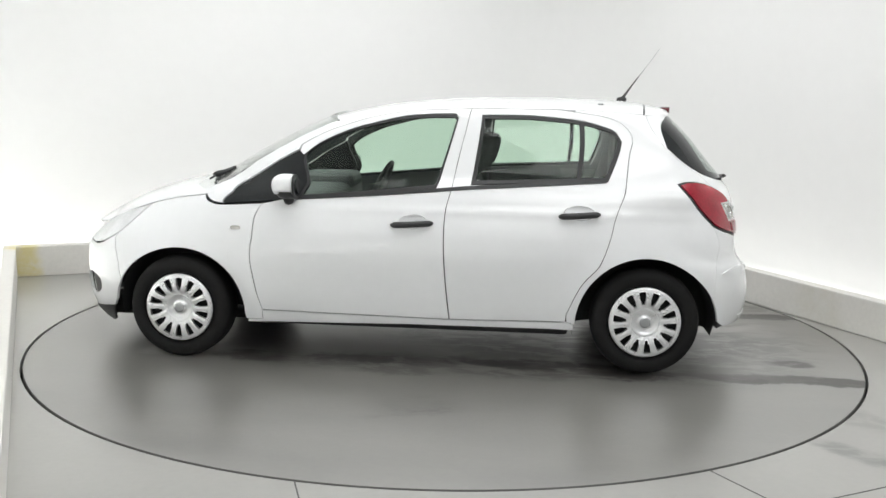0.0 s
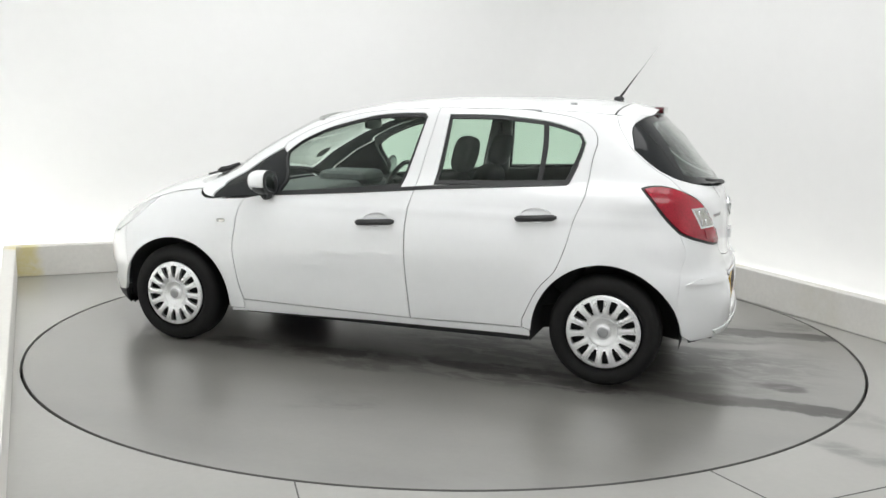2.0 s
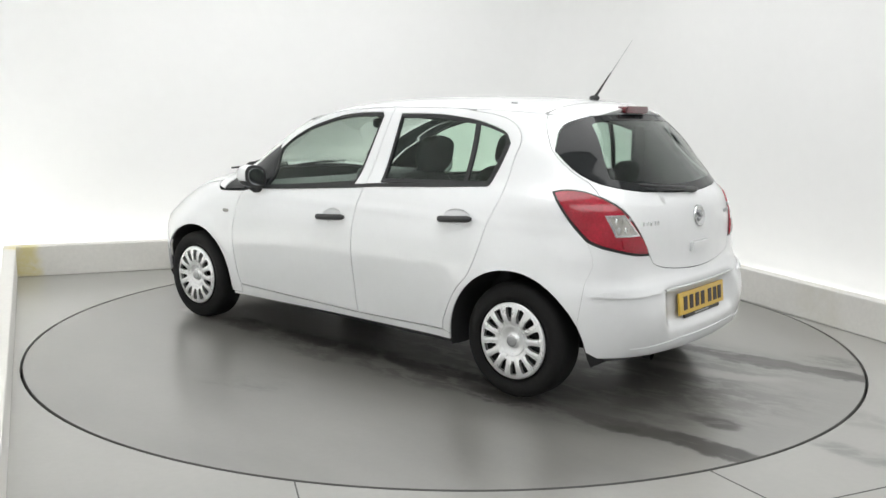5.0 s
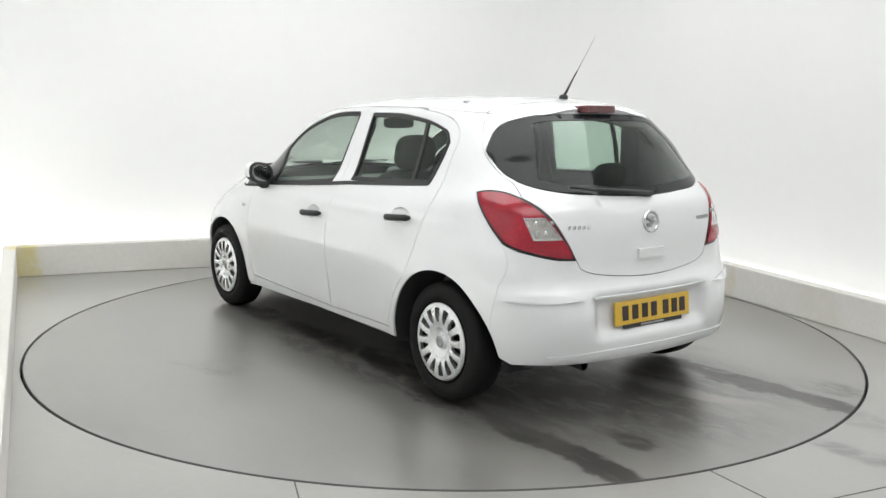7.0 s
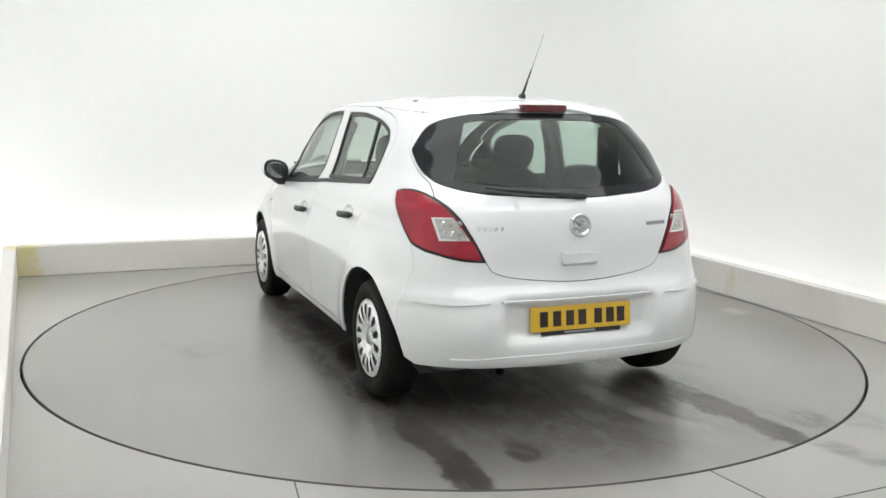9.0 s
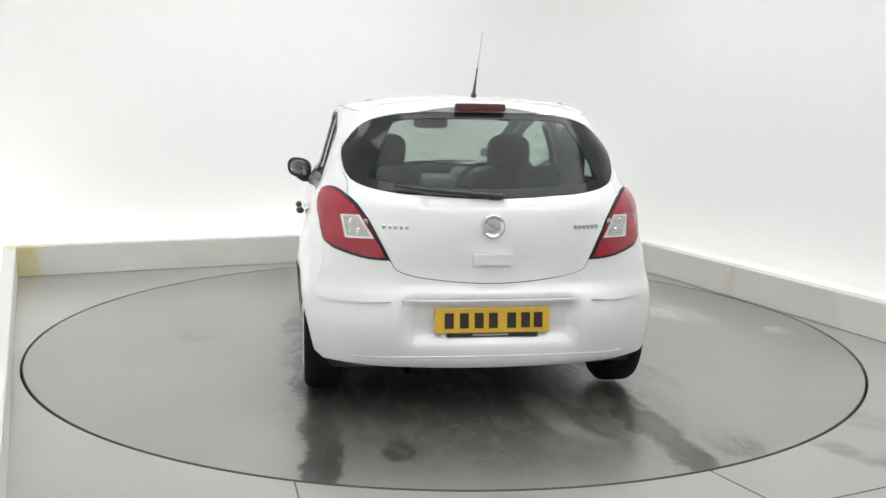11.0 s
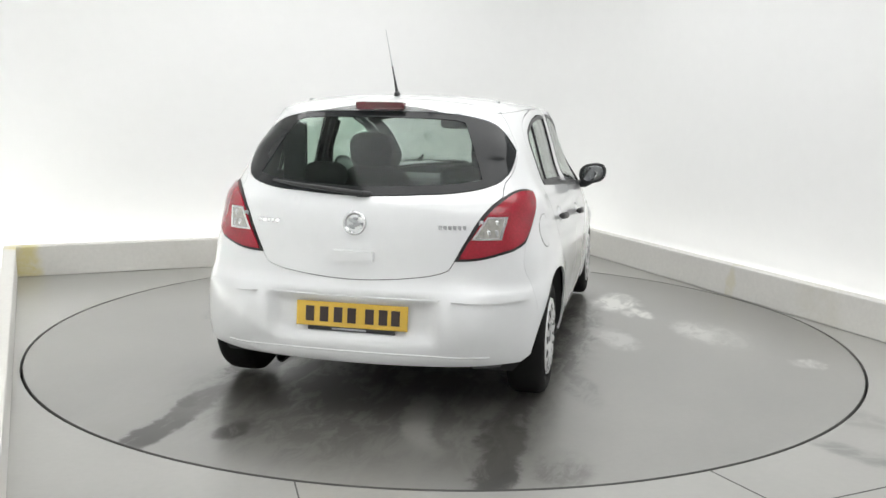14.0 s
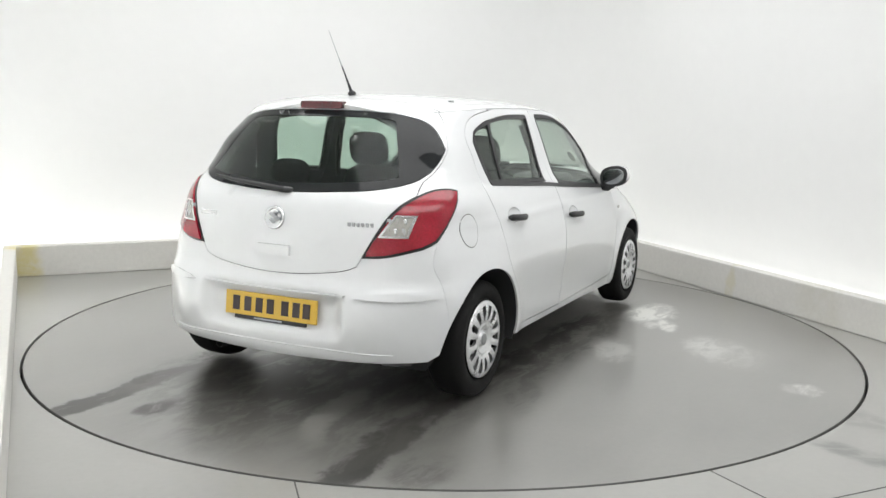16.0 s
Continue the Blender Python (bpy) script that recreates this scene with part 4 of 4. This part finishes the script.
        vs, fs = tube([(-.30, s * .60, 1.30), (-.28, s * .655, 1.15), (-.24, s * .68, .95)], [.016, .016, .016], 8)
        mesh_part("seat_belt", vs, fs, M_BLACK, car, "black seat belt")
    disc_edge = outline(smoothed([(-.56 + .030 * math.cos(a), 1.075 + .036 * math.sin(a)) for a in np.linspace(0, 2 * math.pi, 20)]))
    panel("paper_disc", disc_edge, M_LINING, car, "pale paper disc inside the windscreen", lift=-.012, thick=.002, gap=0, h=.02)
    # seats
    for s in (.37, -.37):
        tilt = pose(0, 0, 0, 0, -14, 0)
        vs, fs = ball(0, 0, .30, .075, .235, .33, 4)
        st = mesh_part("front_seat", vs, fs, M_FABRIC, car, "dark fabric front seat backrest", m=pose(-.16, s, .42) @ tilt)
        vs, fs = ball(.26, 0, .02, .28, .24, .085, 4)
        mesh_part("seat_cushion", vs, fs, M_FABRIC, st, m=tilt.inverted())
        vs, fs = ball(-.03, 0, .745, .055, .128, .102, 3.2)
        mesh_part("headrest", vs, fs, M_FABRIC, st, "dark rounded headrest")
        for yy in (-.055, .055):
            vs, fs = tube([(-.02, yy, .58), (-.03, yy, .72)], .007, 8)
            mesh_part("headrest_post", vs, fs, M_CHROME, st, "steel headrest post")
    vs, fs = ball(0, 0, .27, .085, .62, .30, 5)
    st = mesh_part("rear_seat", vs, fs, M_FABRIC, car, "dark fabric rear bench backrest", m=pose(-.98, 0, .42, 0, -16, 0))
    vs, fs = ball(-.70, 0, .42, .30, .62, .09, 5)
    mesh_part("rear_cushion", vs, fs, M_FABRIC, st, m=pose(-.98, 0, .42, 0, -16, 0).inverted())
    for yy in (.36, -.36):
        vs, fs = ball(-.02, yy, .655, .045, .115, .068, 3.0)
        mesh_part("rear_headrest", vs, fs, M_FABRIC, st, "low dark rear headrest")
    part("parcel_shelf", boxed(-1.60, -.56, .915, -1.10, .56, .935, .01), M_INNER, car, "dark parcel shelf")
    # dashboard, wheel, mirror
    bm = bmesh.new()
    box(bm, .52, -.68, .62, 1.02, .68, .905, .06, 3)
    box(bm, .50, -.54, .86, .86, -.20, .965, .05, 3)
    box(bm, .35, -.12, .38, .62, .12, .72, .04, 2)
    part("dashboard", bm, M_TRIM, car, "dark grey dashboard", smooth=False)
    ring = [(math.cos(a) * .185, math.sin(a) * .185) for a in np.linspace(0, 2 * math.pi, 33)]
    vs, fs = tube([(.0, a, b) for a, b in ring], .015, 10)
    sw = mesh_part("steering_wheel", vs, fs, M_BLACK, car, "black steering wheel", m=pose(.36, -.37, .86, 0, -26, 0))
    bm = boxed(-.02, -.08, -.05, .03, .08, .06, .02)
    box(bm, -.008, -.17, -.015, .012, .17, .02, .008)
    box(bm, -.008, -.018, -.17, .012, .018, .0, .006)
    part("wheel_hub", bm, M_BLACK, sw)
    vs, fs = ball(.36, 0, 1.285, .018, .115, .035, 3.5)
    rm = mesh_part("rear_view_mirror", vs, fs, M_BLACK, car, "black rear-view mirror")
    vs, fs = tube([(.37, 0, 1.30), (.46, 0, 1.345)], .010, 8)
    mesh_part("mirror_stem", vs, fs, M_BLACK, rm)
    # aerial
    vs, fs = ball(-1.158, -.012, 1.458, .030, .013, .015, 2.4)
    an = mesh_part("aerial", vs, fs, M_BLACK, car, "thin black roof aerial, leaning back")
    vs, fs = tube([(-1.163, -.012, 1.465), (-1.19, -.012, 1.504), (-1.22, -.012, 1.548), (-1.25, -.012, 1.59)], [.0085, .006, .0040, .0036], 8)
    mesh_part("aerial_rod", vs, fs, M_BLACK, an, "slim black aerial rod")
    # upper rod in grey: the bright wall's glare over it is put into the colour
    vs, fs = tube([(-1.25, -.012, 1.59), (-1.29, -.012, 1.645), (-1.367, -.012, 1.755)], [.0030, .0018, .0012], 8)
    mesh_part("aerial_tip", vs, fs, M_GREYCAP, an, "aerial tip, paled to look washed out by glare")
    for s in (1, -1):
        part("roof_rail_cover", boxed(-1.015, -.010, -.006, -.985, .010, .008, .003), M_GREYCAP, car, "small grey roof cover", m=pose(0, s * .50, float(roof(np.array([-1.0]), np.array([.50]))[0][2])))
    # fuel flap
    fl = outline(smoothed([(us(-1.385 + .068 * math.cos(a), .838 + .078 * math.sin(a)), .838 + .078 * math.sin(a)) for a in np.linspace(0, 2 * math.pi, 36)]))
    panel("fuel_flap_gap", fl, M_SEAM, car, "thin shadow gap round the fuel flap", thick=.004, lift=.0006, gap=0, h=.02, mirror=True)
    panel("fuel_flap", shrink(fl, .0035), M_PAINT, car, "round white fuel flap", thick=.004, lift=.0018, gap=0, h=.02, mirror=True)


def wheel_meshes():
    """Shared meshes of one wheel, facing +y: tyre, dark drum, cover, cap."""
    ty = lathe([(.205, .0), (.207, -.012), (.213, -.006), (.235, .002), (.262, .003), (.283, -.008), (.293, -.024), (.297, -.045), (.298, -.095), (.297, -.145), (.292, -.165), (.275, -.182), (.24, -.19), (.205, -.185)], 72)
    drum = lathe([(.0, -.050), (.09, -.050), (.12, -.062), (.17, -.060), (.20, -.03), (.208, -.010), (.206, -.18), (.0, -.18)], 48)
    n, cols = 14, 14 * 12
    prof_r = [.078, .092, .106, .124, .142, .158, .170, .178, .188, .199, .204]
    height = lambda r: .004 - .030 * max(0, (.10 - r) / .1) + .006 * math.sin(math.pi * min(1, max(0, (r - .07) / .13)))
    vs, fs = [], []
    for i in range(cols):
        a = 2 * math.pi * i / cols
        for r in prof_r:
            ridge = .004 * math.cos(n * a) if .10 < r < .18 else 0
            vs.append((r * math.cos(a), height(r) - (.010 if r > .203 else 0) + ridge, r * math.sin(a)))
    np_ = len(prof_r)
    slot = lambda i, k: 3 <= (i % 12) <= 8 and 2 <= k <= 6 and not (k == 2 and (i % 12) in (3, 8))
    open_, used = set(), set()
    for i in range(cols):
        for k in range(np_ - 1):
            if slot(i, k):
                open_.add((i, k))
                continue
            j = (i + 1) % cols
            fs.append((i * np_ + k, j * np_ + k, j * np_ + k + 1, i * np_ + k + 1))
    # slot walls
    base = len(vs)
    vs += [(x, y - .018, z) for x, y, z in vs[:base]]
    for (i, k) in open_:
        j = (i + 1) % cols
        corner = {(-1, 0): (i * np_ + k, i * np_ + k + 1), (1, 0): (j * np_ + k + 1, j * np_ + k), (0, -1): (j * np_ + k, i * np_ + k), (0, 1): (i * np_ + k + 1, j * np_ + k + 1)}
        for (di, dk), (a, b) in corner.items():
            if ((i + di) % cols, k + dk) not in open_:
                fs.append((a, b, b + base, a + base))
    cover = ([(x * .968, y, z * .968) for x, y, z in vs], fs)
    cap = lathe([(.0, .002), (.026, .001), (.033, -.003), (.036, -.012), (.040, -.015), (.050, -.013), (.064, -.006), (.0765, .0025), (.079, .002), (.079, -.02)], 48)
    return ty, drum, cover, cap


def build_wheels(car):
    ty, drum, cover, cap = wheel_meshes()
    first = None
    made = []
    for cx, cy, turn in ((1.266, .828, 0), (-1.2555, .826, 0), (1.266, -.828, 180), (-1.2555, -.826, 180)):
        m = pose(cx, cy, .298, 0, 24 if cx > 0 else 7, turn) if cx < 0 else pose(cx, cy * 1.008, .284, 0, 24, turn) @ Matrix.Scale(.953, 4)
        if first is None:
            w = mesh_part("wheel", *drum, M_STEEL, car, "silver multi-spoke wheel cover in a black tyre", m=m)
            mesh_part("tyre", *ty, M_TYRE, w, "black rubber tyre")
            mesh_part("wheel_cover", *cover, M_SILVER, w, "silver plastic multi-spoke cover")
            mesh_part("centre_cap", *cap, M_SILVER, w, "silver dished centre")
            mesh_part("cap_emblem", *lathe([(0, .0055), (.020, .0055), (.029, .004), (.029, 0)], 32), M_GREYCAP, w, "small round grey emblem")
            first = w
        else:
            made.append(copy_thing(first, m))


# ---- the room ----
def strip(profile, path, closed=False):
    """A profile of (out, up) carried along a path of (p, q, out p, out q) in the room's axes."""
    vs, fs, n = [], [], len(profile)
    for a, b, oa, ob in path:
        for o, u in profile:
            vs.append(ROOM @ Vector((a + oa * o, b + ob * o, u)))
    for i in range(len(path) - 1):
        for k in range(n - 1):
            fs.append((i * n + k, (i + 1) * n + k, (i + 1) * n + k + 1, i * n + k + 1))
    return vs, fs


def build_room():
    B, R, L, F = BACK + TROUGH, RIGHT + TROUGH, LEFT - TROUGH, FRONT
    # curved studio wall: rounded corners and a cove into the ceiling
    def corner(cp, cq, a0, a1, r, n=14):
        return [(cp + r * math.cos(a), cq + r * math.sin(a), math.cos(a), math.sin(a)) for a in np.radians(np.linspace(a0, a1, n))]
    r = 0.9
    path = [(L, F, -1, 0), (L, 0, -1, 0)] + corner(L + r, B - r, 180, 90, r) + corner(R - r, B - r, 90, 0, r) + [(R, 0, 1, 0), (R, F, 1, 0)]
    cove = [(0, 0), (0, 1.0), (0, 2.0), (0, CEIL - .6)] + [(-.6 + .6 * math.cos(a), CEIL - .6 + .6 * math.sin(a)) for a in np.radians(np.linspace(8, 90, 10))]
    outer = [(.12, CEIL + .12), (.12, 0), (0, 0)]
    vs, fs = strip(cove + outer, path)
    tagged(mesh_part("wall_cyclorama", vs, fs, M_WALL), "seamless white studio wall with rounded corners", "wall", kind="structure")
    bm = boxed(L, F - .12, 0, R, F, CEIL, m=ROOM)
    tagged(part("wall_front", bm, M_FRONTWALL), "plain grey studio wall", "wall", kind="structure")
    bm = boxed(L + .3, F - .12, CEIL, R - .3, B - .3, CEIL + .12, m=ROOM)
    tagged(part("ceiling", bm, M_WALL), "white studio ceiling", "ceiling", kind="structure")

    # floor with a round opening for the turntable
    n, rr = 192, 2.4515
    vs, fs = [], []
    for i in range(n):
        a = 2 * math.pi * i / n
        d = Vector((math.cos(a), math.sin(a), 0))
        vs += [d * rr + Vector((0, 0, -.05)), d * rr, d * (rr + .02)]
        l = ROOM.to_3x3().inverted() @ d
        k = min([(R if l.x > 0 else L) / l.x if abs(l.x) > 1e-6 else 99, (B if l.y > 0 else F) / l.y if abs(l.y) > 1e-6 else 99])
        vs.append(d * k)
    for i in range(n):
        j = (i + 1) % n
        for k in range(3):
            fs.append((i * 4 + k, i * 4 + k + 1, j * 4 + k + 1, j * 4 + k))
    for lp, lq in ((R, B), (L, B), (L, F), (R, F)):
        w = ROOM @ Vector((lp, lq, 0))
        a = math.atan2(w.y, w.x) % (2 * math.pi)
        i = int(a / (2 * math.pi) * n) % n
        vs.append(w)
        fs.append((i * 4 + 3, len(vs) - 1, ((i + 1) % n) * 4 + 3))
    tagged(mesh_part("floor", vs, fs, M_FLOOR, smooth=False), "grey sealed concrete floor with scuffs and stains", "floor", kind="structure")
    vs, fs = lathe([(.0, -.05), (2.6, -.05)], 64, "z")
    tagged(mesh_part("turntable_pit", vs, fs, M_GAP, smooth=False), "dark pit below the turntable", "pit", kind="structure")
    # floor joints outside the turntable
    for x0, y0, x1, y1 in ((-.553, -2.392, -.30, -3.3), (1.063, -2.212, 1.60, -3.2), (1.40, -2.47, 1.95, -2.22)):
        d = Vector((x1 - x0, y1 - y0, 0))
        a = math.degrees(math.atan2(d.y, d.x))
        tagged(part("floor_joint", boxed(0, -.003, -.004, d.length, .003, .0012), M_SEAM, m=pose(x0, y0, 0, 0, 0, a)), "thin dark joint in the floor", "joint", kind="structure")

    # low plinth walls in front of the lamp trough, with a worn rounded top
    t, h = PLINTH_T, PLINTH_H
    def plinth(name, p0, q0, p1, q1):
        bm = boxed(p0, q0, 0, p1, q1, h, .008, 2, m=ROOM)
        tagged(part(name, bm, M_PLINTH), "low off-white painted plinth wall", "plinth", kind="structure")
    plinth("plinth_back", LEFT - t - .08, BACK, RIGHT + t, BACK + t)
    plinth("plinth_right", RIGHT, FRONT + 1.4, RIGHT + t, BACK - .002)
    bm = boxed(-t, -8.4, 0, 0, -.002, h, .008, 2, m=ROOM @ pose(LEFT - .078, BACK, 0, 0, 0, 1.63))
    tagged(part("plinth_left", bm, M_PLINTH), "low off-white painted plinth wall", "plinth", kind="structure")

    # lamp tubes lying in the trough, and ceiling panels
    def tubelamp(m, length):
        vs, fs = tube([(-length / 2, 0, 0), (length / 2, 0, 0)], .013, 12)
        lamp = mesh_part("tube_lamp", vs, fs, M_TUBE, m=ROOM @ m)
        part("lamp_base", boxed(-length / 2, -.03, -.045, length / 2, .03, -.015, .004), M_FRAME, lamp, "white lamp base")
        return tagged(lamp, "white fluorescent tube lying in the wall trough", "lamp", group="trough lamps")
    first = None
    spots = [pose(-1.9 + 1.27 * i, BACK + t + .10, .05) for i in range(4)]
    spots += [pose(RIGHT + t + .10, -4.2 + 1.4 * i, .05, 0, 0, 90) for i in range(5)]
    spots += [pose(LEFT - t - .10, -4.2 + 1.4 * i, .05, 0, 0, 90) for i in range(5)]
    for m in spots:
        if first is None:
            first = tubelamp(m, 1.18)
        else:
            copy_thing(first, ROOM @ m)
    first = None
    for qq in (-4.6, -1.6, 1.2):
        if first is None:
            first = part("ceiling_light", boxed(-2.16, -1.01, -.06, 2.16, 1.01, 0, .01), M_FRAME, m=ROOM @ pose(0, qq, CEIL - .001))
            tagged(first, "large white softbox panel under the ceiling", "ceiling light", group="ceiling lights")
            part("diffuser", boxed(-2.10, -.95, -.066, 2.10, .95, -.0605), M_PANELGLOW, first, "glowing white diffuser")
        else:
            copy_thing(first, ROOM @ pose(0, qq, CEIL - .001))

    # the turntable
    vs, fs = lathe([(.0, 0), (.6, 0), (1.2, 0), (1.8, 0), (2.434, 0), (2.437, -.003), (2.437, -.045), (0, -.045)], 192, "z")
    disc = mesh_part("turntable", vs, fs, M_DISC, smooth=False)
    vs, fs = lathe([(2.4345, .0008), (2.4375, -.0008), (2.4385, -.006), (2.4385, -.04)], 192, "z")
    mesh_part("turntable_edge", vs, fs, M_SEAM, disc, "dark metal edge of the turntable")
    return tagged(disc, "round grey turntable floor with tyre marks, splashes and painted car shade", "turntable")


disc = build_room()
car, rb = build_car()
finish_car(car, rb)
build_wheels(car)


def motions():
    rows_disc, rows_car = [], []
    for k in range(33):
        t = k / 2
        a = 174.686 - 6.7672 * t - 0.0098487 * t ** 2 - 0.00085364 * t ** 3 + 0.000045529 * t ** 4
        m = pose(0, 0, 0, 0, 0, a)
        rows_disc.append((t, m))
        rows_car.append((t, m @ pose(0.1187, 0.0429, 0)))
    walk(disc, rows_disc)
    walk(car, rows_car)


motions()
